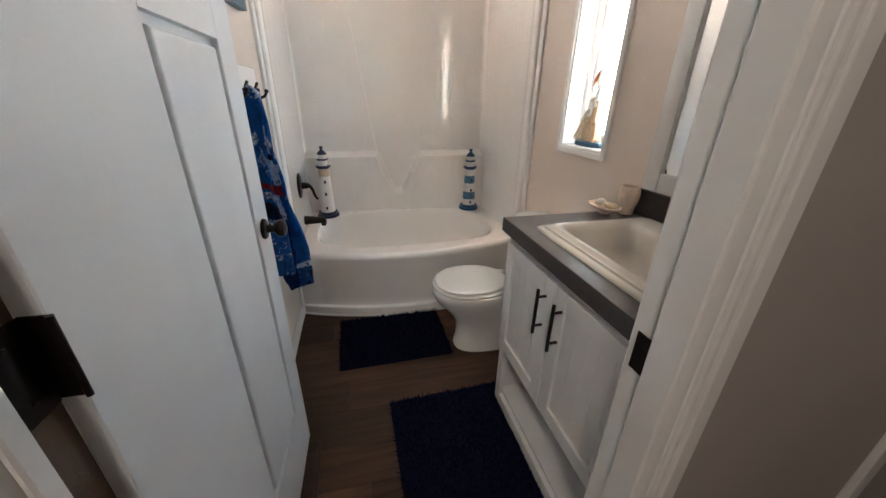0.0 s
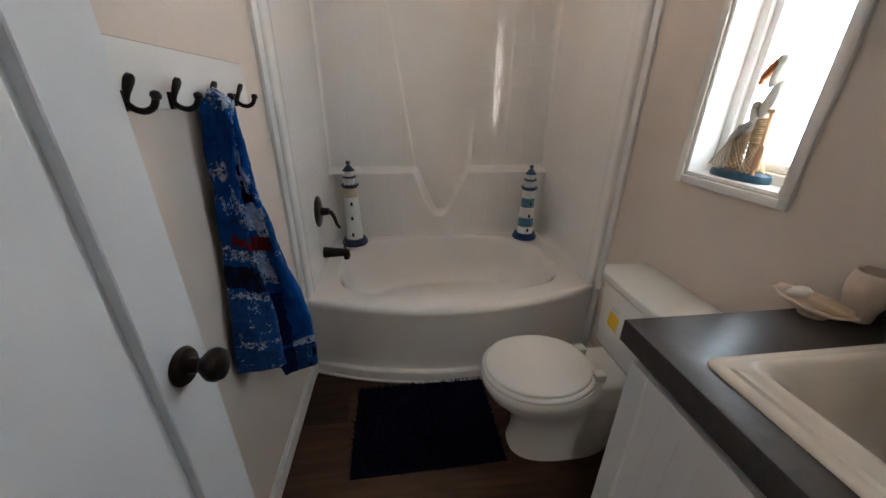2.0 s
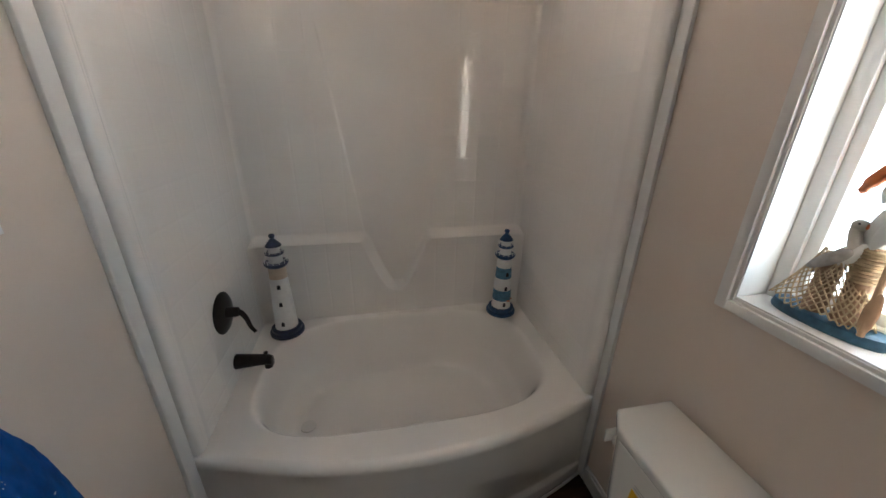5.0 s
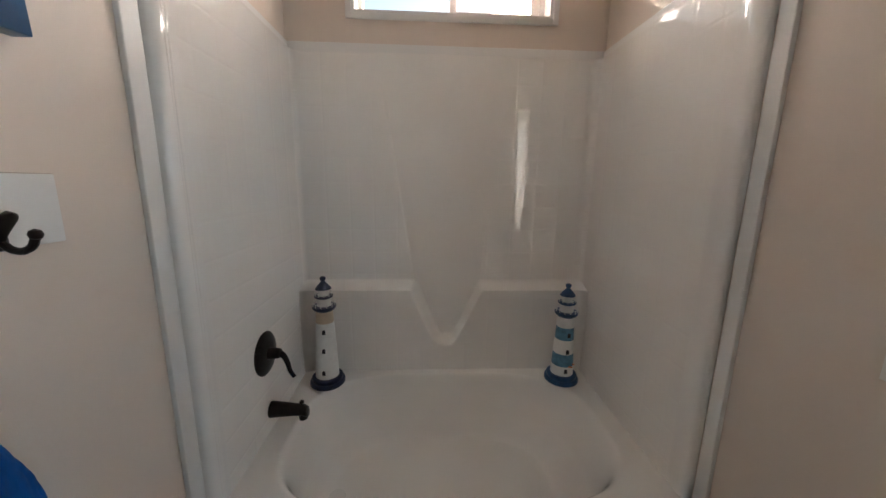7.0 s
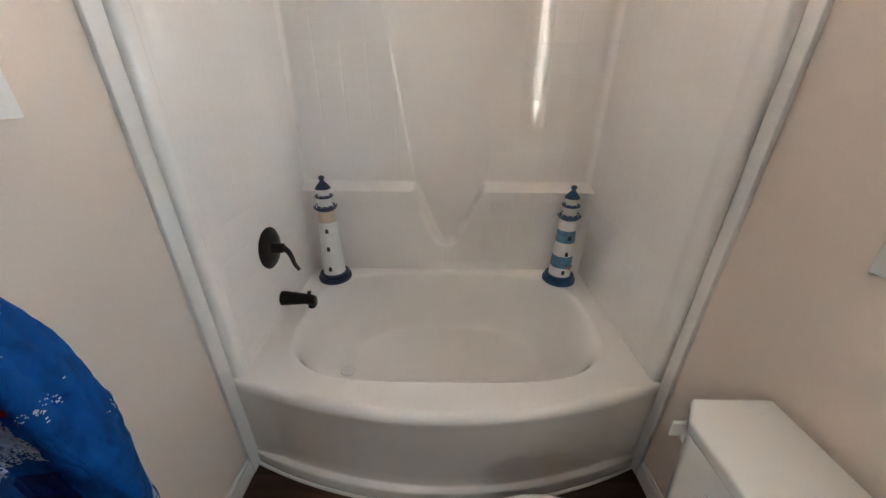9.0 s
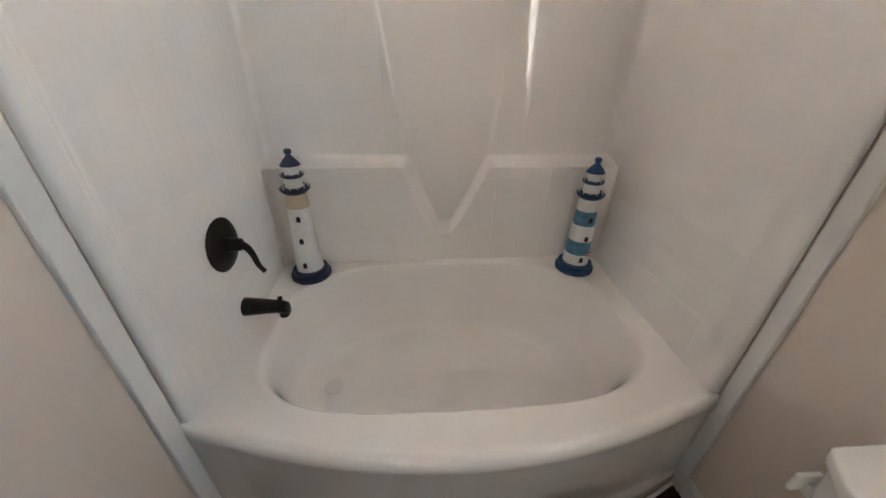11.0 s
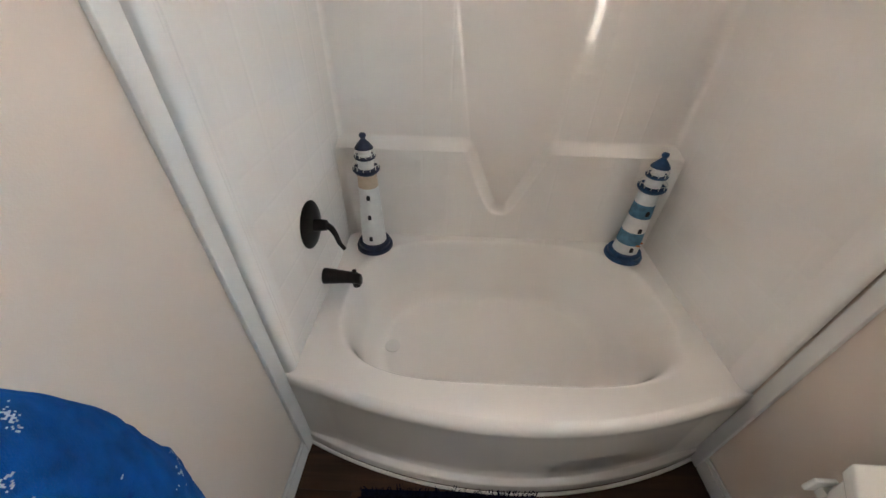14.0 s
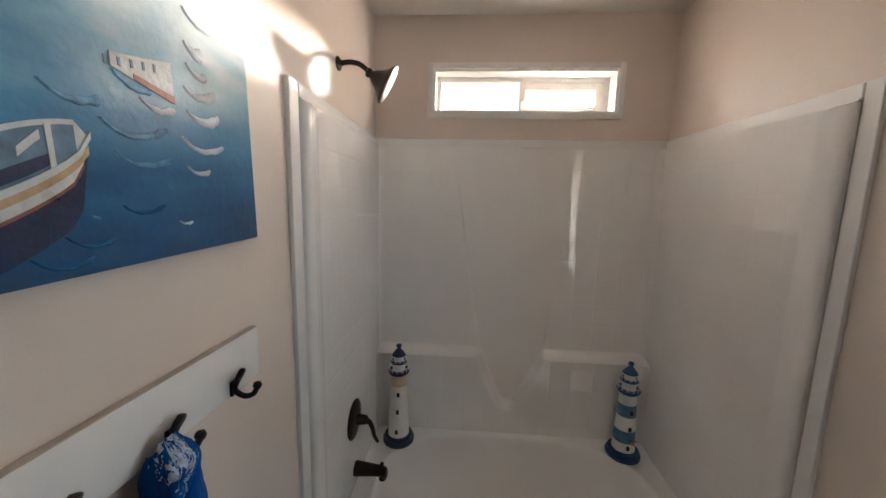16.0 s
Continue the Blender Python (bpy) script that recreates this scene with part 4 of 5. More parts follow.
relief("boat_gunwale", BOW - LONG, BOW, lambda y: rim_near(y) + 0.008, rim_near, 0.0023, 0.0052, m_hull)
for c in (0.052, 0.115, 0.19):
    relief("boat_seat", BOW - c - 0.022, BOW - c, lambda y: rim_far(y) - 0.010 + 0.6 * (y - BOW + c), lambda y: rim_far(y) - 0.020 + 0.6 * (y - BOW + c), 0.0037, 0.0046, m_hull)
    relief("boat_rib", BOW - c + 0.006, BOW - c + 0.012, lambda y: rim_far(y) - 0.004, lambda y: rim_near(y) + 0.006, 0.0037, 0.0044, m_hull)
relief("far_boat_hull", -0.292, -0.196, lambda y: 0.300 + 0.20 * (y + 0.196) + 1.1 * max(0, -0.24 - y) ** 2, lambda y: 0.240 + 0.27 * max(0, -0.200 - y), 0.0009, 0.0024, m_hull, "white far boat")
relief("far_boat_band", -0.262, -0.196, lambda y: 0.251 + 0.22 * max(0, -0.200 - y), lambda y: 0.240 + 0.27 * max(0, -0.200 - y), 0.0025, 0.0032, m_bandr)
for c in range(5):
    relief("far_boat_rib", -0.225 - 0.018 * c - 0.004, -0.225 - 0.018 * c, lambda y: 0.288 - 0.003 * c, lambda y: 0.277 - 0.003 * c, 0.0025, 0.0032, m_inner, n=4)
paint.location, paint.rotation_euler = (0, -0.256, 1.665), (radians(1.9), 0, 0)


# ---- lighthouses ----
def lighthouse(at, tall, roof_m, trim_m, stripes, top_band):
    th = empty("lighthouse_figurine", "painted wooden lighthouse figurine on the tub deck", "figurine", "lighthouse figurines")
    k = tall / 0.535
    part("base", lathe([(0.080, 0.0), (0.084, 0.004), (0.084, 0.018), (0.080, 0.022), (0.072, 0.023), (0.074, 0.026), (0.074, 0.040), (0.069, 0.044), (0.0, 0.044)], 40), trim_m, th, "navy blue stepped base")

    def rad(z):
        return 0.056 - 0.0165 * (z / k - 0.044) / 0.316

    z0 = 0.0442
    for z1, mm in stripes:
        z1 *= k
        part("tower_band", lathe([(rad(z0), z0), (rad(z1), z1)], 36), mm, th)
        z0 = z1
    g = z0
    part("gallery", lathe([(rad(g), g + 0.0004), (0.050, g + 0.008), (0.056, g + 0.016), (0.0565, g + 0.025), (0.0, g + 0.025)], 36), trim_m, th, "dark blue gallery ring")
    part("watch_room", lathe([(0.033, g + 0.0254), (0.033, g + 0.062)], 28), m_white, th)
    part("upper_gallery", lathe([(0.033, g + 0.0625), (0.042, g + 0.068), (0.044, g + 0.076), (0, g + 0.076)], 32), trim_m, th)
    part("lantern_room", lathe([(0.026, g + 0.0764), (0.026, g + 0.106)], 24), m_white, th)
    part("roof", lathe([(0.030, g + 0.1064), (0.037, g + 0.108), (0.036, g + 0.112), (0.024, g + 0.128), (0.013, g + 0.140), (0.009, g + 0.146), (0.0, g + 0.146)], 32), roof_m, th, "blue conical roof")
    part("finial", lathe([(0.007, g + 0.1462), (0.012, g + 0.151), (0.0145, g + 0.158), (0.012, g + 0.166), (0.0, g + 0.170)], 20), roof_m, th)
    for r, zb, n, h in ((0.052, g + 0.025, 12, 0.017), (0.040, g + 0.076, 10, 0.014)):
        rail = bmesh.new()
        circle = [(r * math.cos(2 * math.pi * i / 30), r * math.sin(2 * math.pi * i / 30), zb + h) for i in range(31)]
        tube(circle, 0.0014, 6, rail)
        part("rail", rail, m_white, th)
        for i in range(n):
            a = 2 * math.pi * i / n
            part("rail_post", tube([(r * math.cos(a), r * math.sin(a), zb + 0.0003), (r * math.cos(a), r * math.sin(a), zb + h)], 0.0019, 6), m_white, th)
    for i, z in enumerate((0.072, 0.175, 0.262)):
        z *= k
        a = radians(-92 + 4 * i)
        w = bmesh.new()
        r = rad(z)
        box(-0.0075, 0.0075, -0.003, 0.004, -0.010, 0.006, 0, 1, w)
        tube([(0, -0.0030, 0.006), (0, 0.004, 0.006)], 0.0075, 14, w)
        oriented(w, Matrix.Translation((r * math.cos(a), r * math.sin(a), z)) @ Matrix.Rotation(a + math.pi / 2, 4, "Z"))
        part("tower_window", w, m_dark, th, "small dark arched window")
    th.location = at
    return th


DECK = 0.4525
lighthouse((0.173, 0.705, DECK), 0.582, m_navy, m_navy, ((0.300, m_white), (0.352, m_tan)), m_tan)
lh2 = lighthouse((1.368, 0.705, DECK), 0.528, m_blue, m_blue, ((0.095, m_white), (0.160, m_teal), (0.235, m_white), (0.300, m_teal), (0.352, m_white)), m_white)
lh2["label"] = "blue and white striped lighthouse figurine on tub deck"
for a, z, s in ((-70, 0.105, 0.010), (-58, 0.10, 0.008), (-40, 0.11, 0.009)):
    bm = lathe([(0, -0.2), (0.7, -0.1), (1, 0.1), (0.5, 0.5), (0, 0.55)], 8)
    r = 0.0535
    oriented(bm, Matrix.Translation((r * math.cos(radians(a)), r * math.sin(radians(a)), z - 0.01)) @ Matrix.Scale(s, 4))
    part("coral_sprig", bm, m_coral, lh2, "orange coral ornament")


# ---- toilet ----
def toilet():
    th = empty("toilet", "white porcelain two-piece toilet with closed lid", "toilet")
    cy = -0.528
    sections = ((0.0, 1.135, 0.225, 0.112, 2.6), (0.02, 1.135, 0.222, 0.110, 2.6), (0.06, 1.135, 0.212, 0.106, 2.6), (0.14, 1.125, 0.202, 0.106, 2.5), (0.20, 1.105, 0.202, 0.118, 2.4),
                (0.26, 1.070, 0.215, 0.140, 2.2), (0.32, 1.035, 0.235, 0.168, 2.15), (0.36, 1.020, 0.240, 0.180, 2.1), (0.388, 1.012, 0.236, 0.184, 2.1), (0.398, 1.012, 0.228, 0.176, 2.1))
    part("bowl", loft([egg(cx, cy, a, b, 48, p, z) for z, cx, a, b, p in sections]), m_porc, th, angle=50)
    plat = box(1.19, 1.50, cy - 0.115, cy + 0.115, 0.26, 0.392, 0.022, 4)
    part("tank_deck", plat, m_porc, th)
    foot = box(1.20, 1.40, cy - 0.085, cy + 0.085, 0.0, 0.27, 0.03, 4)
    part("trap_body", foot, m_porc, th)

    def disc(z0, z1, cx, a, b, rnd):
        return [egg(cx, cy, a - rnd, b - rnd, 48, 2.12, z0), egg(cx, cy, a, b, 48, 2.12, z0 + rnd * 0.7), egg(cx, cy, a, b, 48, 2.12, z1 - rnd * 0.7), egg(cx, cy, a - rnd * 0.6, b - rnd * 0.6, 48, 2.12, z1 - rnd * 0.15), egg(cx, cy, a - rnd * 2, b - rnd * 2, 48, 2.12, z1)]

    part("seat", loft(disc(0.3985, 0.418, 0.998, 0.218, 0.182, 0.008)), m_seat, th, angle=60)
    part("lid", loft(disc(0.4185, 0.434, 0.996, 0.205, 0.170, 0.008)), m_seat, th, angle=60)
    for dy in (-0.075, 0.075):
        h = box(1.185, 1.232, cy + dy - 0.020, cy + dy + 0.020, 0.392, 0.425, 0.006, 3)
        part("seat_hinge", h, m_seat, th)

    def tank_ring(z, x0, x1, hw, cut):
        return [(x1, cy - hw, z), (x1, cy + hw, z), (x0 + cut, cy + hw, z), (x0, cy + hw - cut * 1.4, z), (x0, cy - hw + cut * 1.4, z), (x0 + cut, cy - hw, z)]

    tank = loft([tank_ring(0.390, 1.332, 1.512, 0.178, 0.03), tank_ring(0.41, 1.318, 1.515, 0.188, 0.034), tank_ring(0.697, 1.303, 1.518, 0.206, 0.04)])
    bmesh.ops.bevel(tank, geom=[e for e in tank.edges], offset=0.010, segments=3, profile=0.5, affect="EDGES")
    part("tank", tank, m_porc, th)
    lid = loft([tank_ring(0.698, 1.296, 1.524, 0.214, 0.042), tank_ring(0.737, 1.291, 1.526, 0.218, 0.046)])
    bmesh.ops.bevel(lid, geom=[e for e in lid.edges], offset=0.009, segments=3, profile=0.5, affect="EDGES")
    part("tank_lid", lid, m_porc, th)
    lv = bmesh.new()
    box(1.335, 1.365, cy + 0.190, cy + 0.208, 0.612, 0.640, 0.004, 2, lv)
    box(1.312, 1.360, cy + 0.206, cy + 0.216, 0.616, 0.662, 0.004, 3, lv)
    part("flush_lever", lv, m_seat, th, "white flush lever")
    lab = bmesh.new()
    rings = []
    box(-0.0006, 0.0006, -0.030, 0.030, -0.036, 0.036, 0, 1, lab)
    oriented(lab, Matrix.Translation((1.3100, cy + 0.050, 0.560)) @ Matrix.Rotation(radians(-2.8), 4, "Y") @ Matrix.Rotation(radians(6), 4, "X"))
    part("yellow_sticker", lab, m_yellow, th, "yellow paper sticker")
    for i in range(4):
        bar = box(-0.0004, 0.0004, -0.022 + 0.004 * (i % 2), 0.020, -0.0016, 0.0016)
        oriented(bar, Matrix.Translation((1.3070, cy + 0.050, 0.610 + 0.010 * i)) @ Matrix.Rotation(radians(-2.8), 4, "Y"))
        part("print_line", bar, m_print, th, "grey printed line")
    return th


toilet()

# ---- vanity ----
VX, VE, VW = 1.003, -0.957, DY1 - 0.002      # face frame, free end, end at the door wall
van = empty("vanity_cabinet", "white shaker vanity cabinet with open bottom shelf", "cabinet")
vb = bmesh.new()
box(VX, W, VE - 0.018, VE, 0, 0.874, 0.0015, 1, vb)
box(VX, W, VW, VW + 0.018, 0, 0.874, 0.0015, 1, vb)
box(W - 0.016, W - 0.001, VW + 0.018, VE - 0.018, 0, 0.874, 0, 1, vb)
box(VX + 0.02, W - 0.016, VW + 0.018, VE - 0.018, 0.055, 0.073, 0, 1, vb)
box(VX + 0.02, W - 0.016, VW + 0.018, VE - 0.018, 0.315, 0.333, 0, 1, vb)
part("carcass", vb, m_cab, van, smooth=False)
ff = bmesh.new()
for y0, y1 in ((VE - 0.040, VE - 0.0005), (VW + 0.0005, VW + 0.040)):
    box(VX - 0.001, VX + 0.019, y0, y1, 0.0, 0.8735, 0.0015, 1, ff)
for z0, z1 in ((0.0, 0.058), (0.312, 0.362), (0.822, 0.8735)):
    box(VX - 0.001, VX + 0.019, VW + 0.040, VE - 0.040, z0, z1, 0.0015, 1, ff)
part("face_frame", ff, m_cab, van)
split = -1.331


def shaker_door(y0, y1, z0, z1):
    d = bmesh.new()
    s, t = 0.055, 0.018
    x0, x1 = VX - 0.0195, VX - 0.0015
    box(x1 - 0.004, x1, y0 + 0.004, y1 - 0.004, z0 + 0.004, z1 - 0.004, 0.0, 1, d)
    ob = part("cabinet_door", d, m_cab, van, "white beadboard shaker door")
    for a, b in ((y0, y0 + s), (y1 - s, y1)):
        part("stile", box(x0, x1 - 0.0042, a, b, z0, z1, 0.0015, 1), m_cab, ob)
    for a, b in ((z0, z0 + s), (z1 - s, z1)):
        part("rail", box(x0, x1 - 0.0042, y0 + s + 0.0002, y1 - s - 0.0002, a, b, 0.0015, 1), m_cab, ob)
    n = 5
    wid = (y1 - y0 - 2 * s) / n
    for i in range(n):
        b = box(x0 + 0.009, x1 - 0.0042, y0 + s + wid * i + 0.0003, y0 + s + wid * (i + 1) - 0.0003, z0 + s - 0.003, z1 - s + 0.003, 0.0007, 1)
        bd = part("beadboard", b, m_cab, ob)
    return ob


d1 = shaker_door(split + 0.003, VE - 0.020, 0.345, 0.838)
d2 = shaker_door(VW + 0.022, split - 0.003, 0.345, 0.838)


def bar_handle(y, z0, z1, parent):
    b = bmesh.new()
    x = VX - 0.0195
    tube([(x - 0.030, y, z0), (x - 0.030, y, z1)], 0.0058, 12, b)
    for z in (z0 + 0.028, z1 - 0.028):
        tube([(x + 0.0005, y, z), (x - 0.028, y, z)], 0.0046, 10, b)
    part("bar_handle", b, m_black, parent, "matte black bar handle")


bar_handle(split + 0.045, 0.635, 0.800, d1)
bar_handle(split - 0.048, 0.635, 0.800, d2)
lab = empty("toe_sticker", "small dark fitting on the cabinet end", "fitting")
part("plate", box(1.045, 1.055, VE + 0.0005, VE + 0.003, 0.835, 0.85, 0.0008, 1), m_dark, lab)

CT = 0.928
ctr = empty("countertop", "dark brown laminate countertop with backsplash", "countertop")
cb = bmesh.new()
SX0, SX1, SY0, SY1 = 1.027, 1.492, -1.665, -1.086     # sink outline
hx0, hx1, hy0, hy1 = SX0 + 0.03, SX1 - 0.03, SY0 + 0.03, SY1 - 0.03
def frame_ring(x0, x1, y0, y1, z):
    return [(x0, y0, z), (x1, y0, z), (x1, y1, z), (x0, y1, z)]


TX0, TY1, TZ0 = 0.966, VE + 0.010, 0.8745
under = frame_ring(hx0, hx1, hy0, hy1, TZ0)
loft([under, frame_ring(TX0, W - 0.0005, VW, TY1, TZ0), frame_ring(TX0, W - 0.0005, VW, TY1, CT - 0.003), frame_ring(TX0 + 0.001, W - 0.0005, VW, TY1 - 0.001, CT - 0.001),
      frame_ring(TX0 + 0.003, W - 0.0005, VW, TY1 - 0.003, CT), frame_ring(hx0, hx1, hy0, hy1, CT), under], True, (False, False), cb)
part("top", cb, m_counter, ctr)
part("backsplash", box(W - 0.019, W - 0.001, VW, VE + 0.010, CT + 0.0003, CT + 0.102, 0.002, 2), m_counter, ctr)


def rrect(x0, x1, y0, y1, r, z, n=8):
    out = []
    for cx, cy, a0 in ((x1 - r, y1 - r, 0), (x0 + r, y1 - r, 90), (x0 + r, y0 + r, 180), (x1 - r, y0 + r, 270)):
        for k in range(n + 1):
            a = radians(a0 + 90 * k / n)
            out.append((cx + r * math.cos(a), cy + r * math.sin(a), z))
    return out


sink = empty("drop_in_sink", "bisque drop-in sink with stepped rim", "sink")
S = 0.0005
prof = ((0.0, CT + S, 0.020), (0.0, CT + 0.006, 0.020), (0.006, CT + 0.012, 0.022), (0.016, CT + 0.013, 0.024), (0.019, CT + 0.019, 0.025), (0.030, CT + 0.021, 0.028), (0.034, CT + 0.027, 0.03), (0.046, CT + 0.028, 0.035))
rings = [rrect(SX0 + d, SX1 - d, SY0 + d, SY1 - d, r, z) for d, z, r in prof]
inner = ((0.052, 0.024, 0.036), (0.060, 0.017, 0.040), (0.070, 0.002, 0.045), (0.085, -0.060, 0.055), (0.105, -0.110, 0.065), (0.135, -0.128, 0.07), (0.185, -0.134, 0.04))
for d, z, r in inner:
    rings.append(rrect(SX0 + d, SX1 - d - 0.060, SY0 + d, SY1 - d, r, CT + z))
part("basin", loft(rings, True, (False, True)), m_bisque, sink, angle=50)
for i in range(4):
    x = 1.3585 - 0.0029 * i
    part("print_line", box(x - 0.0011, x, -1.352, -1.296 - 0.012 * (i % 2), CT - 0.0155 - 0.012 * i, CT - 0.0115 - 0.012 * i), m_print, sink, "faint grey printed line")
part("drain", lathe([(0.0, 0), (0.030, 0), (0.030, 0.003), (0.022, 0.004), (0, 0.002)], 24, (1.235, -1.37, CT - 0.1335)), m_bronze, sink, "dark bronze drain")

fau = empty("sink_faucet", "oil-rubbed bronze single-lever sink faucet", "faucet")
FX, FY, FZ = 1.440, -1.352, CT + 0.0285
part("deck_plate", loft([egg(FX, FY, 0.032 - d, 0.082 - d, 40, 2.6, FZ + z) for d, z in ((0.0, 0.0), (0.0, 0.004), (0.004, 0.008), (0.012, 0.0115))]), m_bronze, fau)
part("body", lathe([(0.027, 0.0120), (0.024, 0.030), (0.023, 0.10), (0.026, 0.125), (0.028, 0.140), (0.024, 0.155), (0.012, 0.162), (0, 0.163)], 28, (FX, FY, FZ)), m_bronze, fau)
spt = curve_pts([(FX - 0.014, FY, FZ + 0.075), (FX - 0.045, FY, FZ + 0.098), (FX - 0.080, FY, FZ + 0.094), (FX - 0.106, FY, FZ + 0.070), (FX - 0.112, FY, FZ + 0.048)], 6)
part("spout", tube(spt, [0.019 - 0.004 * k / (len(spt) - 1) for k in range(len(spt))], 14), m_bronze, fau)
lvr = curve_pts([(FX, FY, FZ + 0.158), (FX - 0.012, FY + 0.006, FZ + 0.176), (FX - 0.045, FY + 0.014, FZ + 0.188), (FX - 0.075, FY + 0.018, FZ + 0.184)], 6)
part("lever", tube(lvr, [0.010 - 0.004 * k / (len(lvr) - 1) for k in range(len(lvr))], 12), m_bronze, fau)

mir = empty("vanity_mirror", "large mirror with wide white frame above vanity", "mirror")
MY0, MY1, MZ0, MZ1 = VW + 0.03, -1.010, CT + 0.108, 1.98
part("mirror_frame", ring_frame("x", MY0, MY1, MZ0, MZ1, W - 0.022, W - 0.0005, 0.068, 0.004), m_trim, mir, "wide white painted frame")
part("glass", box(W - 0.010, W - 0.006, MY0 + 0.066, MY1 - 0.066, MZ0 + 0.066, MZ1 - 0.066), m_mirror, mir, "silvered mirror glass", smooth=False)

# ---- things on the counter ----
dish = empty("shell_soap_dish", "tan ceramic soap dish shaped like a shell", "soap dish")


def shell_dish(u, v):
    a = 2 * math.pi * u
    r = v
    scal = 1 + 0.05 * math.cos(9 * a) * r ** 2
    return (1.398 + 0.052 * r * scal * math.cos(a), -0.966 + 0.078 * r * scal * math.sin(a), CT + 0.0045 + 0.026 * r ** 2.2)


db = grid(shell_dish, 54, 10)
bmesh.ops.remove_doubles(db, verts=db.verts[:], dist=0.0004)
dob = part("bowl", db, m_shell, dish, angle=80)
so = dob.modifiers.new("thick", "SOLIDIFY")
so.thickness, so.offset = 0.004, -1.0
part("foot", lathe([(0.024, 0.0005), (0.026, 0.004), (0.022, 0.008)], 24, (1.398, -0.976, CT)), m_shell, dish)


def seashell(name, label, material, at, size, turns, m_rot):
    th = empty(name, label, "seashell")
    def fn(u, v):
        a = 2 * math.pi * u
        r = math.sin(math.pi * min(1, v * 0.97 + 0.015)) ** 0.75 * (0.55 + 0.45 * v)
        ridge = 1 + 0.05 * math.cos(turns * a)
        return (r * ridge * math.cos(a), r * ridge * math.sin(a) * 0.7, v * 2 - 1)
    bm = grid(fn, 36, 16)
    bmesh.ops.remove_doubles(bm, verts=bm.verts[:], dist=0.02)
    oriented(bm, Matrix.Translation(at) @ m_rot @ Matrix.Diagonal((size[0], size[1], size[2], 1)))
    part("shell", bm, material, th, angle=80)


seashell("cockle_shell", "pale ribbed seashell lying in the soap dish", m_shellw, (1.394, -0.938, CT + 0.036), (0.028, 0.026, 0.026), 14, Matrix.Rotation(radians(60), 4, "X"))
seashell("cone_shell", "sandy brown cone shell in the soap dish", m_sand, (1.400, -0.992, CT + 0.034), (0.027, 0.026, 0.042), 5, Matrix.Rotation(radians(90), 4, "X"))
cup = empty("tumbler_cup", "tan ceramic tumbler with rounded belly", "cup")
part("body", lathe([(0.0, 0.0005), (0.023, 0.0005), (0.026, 0.004), (0.028, 0.028), (0.036, 0.055), (0.0385, 0.078), (0.037, 0.098), (0.033, 0.112), (0.0317, 0.113), (0.030, 0.111), (0.033, 0.096), (0.035, 0.078), (0.032, 0.056), (0.024, 0.030), (0.0, 0.010)], 40, (1.4765, -0.999, CT)), m_shell, cup)


# ---- window sill figurine ----
fig = empty("seabird_figurine", "carved pelican and gull figurine with fishing net", "figurine")
FXX, SILL = 1.600, wz0 + 0.0045


def blob(at, size, m_rot=Matrix.Identity(4), n=18, taper=0.0):
    def fn(u, v):
        a, b = 2 * math.pi * u, math.pi * v
        k = 1 + taper * math.cos(b)
        return (math.sin(b) * math.cos(a) * k, math.sin(b) * math.sin(a) * k, math.cos(b))
    bm = grid(fn, n, n // 2 + 2)
    bmesh.ops.remove_doubles(bm, verts=bm.verts[:], dist=0.001)
    return oriented(bm, Matrix.Translation(at) @ m_rot @ Matrix.Diagonal((*size, 1)))


base = loft([egg(FXX, -0.513, 0.040, 0.100, 40, 2.2, SILL), egg(FXX, -0.513, 0.042, 0.102, 40, 2.2, SILL + 0.008), egg(FXX, -0.513, 0.040, 0.098, 40, 2.2, SILL + 0.022), egg(FXX, -0.513, 0.034, 0.090, 40, 2.2, SILL + 0.026)])
part("sea_base", base, m_seab, fig, "dark blue painted base")
part("post", lathe([(0.023, 0.026), (0.020, 0.06), (0.022, 0.10), (0.0195, 0.15), (0.021, 0.185), (0.0, 0.186)], 18, (FXX, -0.538, SILL)), m_drift, fig, "dark driftwood post")
part("piling", lathe([(0.020, 0.026), (0.019, 0.10), (0.020, 0.150), (0.0, 0.151)], 16, (FXX - 0.010, -0.490, SILL)), m_drift, fig)
for z in (0.118, 0.125, 0.132, 0.139, 0.146, 0.153, 0.160, 0.168, 0.174, 0.180):
    ring = [(FXX + 0.0215 * math.cos(2 * math.pi * i / 24), -0.538 + 0.0215 * math.sin(2 * math.pi * i / 24), SILL + z) for i in range(25)]
    part("rope_coil", tube(ring, 0.0035, 6), m_rope, fig)


def net_point(u, v):
    a = radians(120 + 240 * u)
    spread = 0.030 + 0.045 * v ** 1.3
    return Vector((FXX + spread * 0.62 * math.cos(a) - 0.004, -0.512 + 0.018 * v + spread * 1.25 * math.sin(a) + 0.012 * (1 - v), SILL + 0.160 - 0.128 * v + 0.006 * math.sin(6 * a)))


NU, NV = 24, 16
for lean in (1, -1):
    for i in range(NU):
        pts = []
        for j in range(NV + 1):
            u = (i + lean * j * 0.5) / NU
            pts.append(net_point(u % 1.0, j / NV))
        runs, cur = [], [pts[0]]
        for p, q in zip(pts, pts[1:]):
            if (q - p).length > 0.05:
                runs.append(cur)
                cur = [q]
            else:
                cur.append(q)
        runs.append(cur)
        for run in runs:
            if len(run) > 2:
                part("net_cord", tube(run, 0.0016, 5), m_rope, fig)
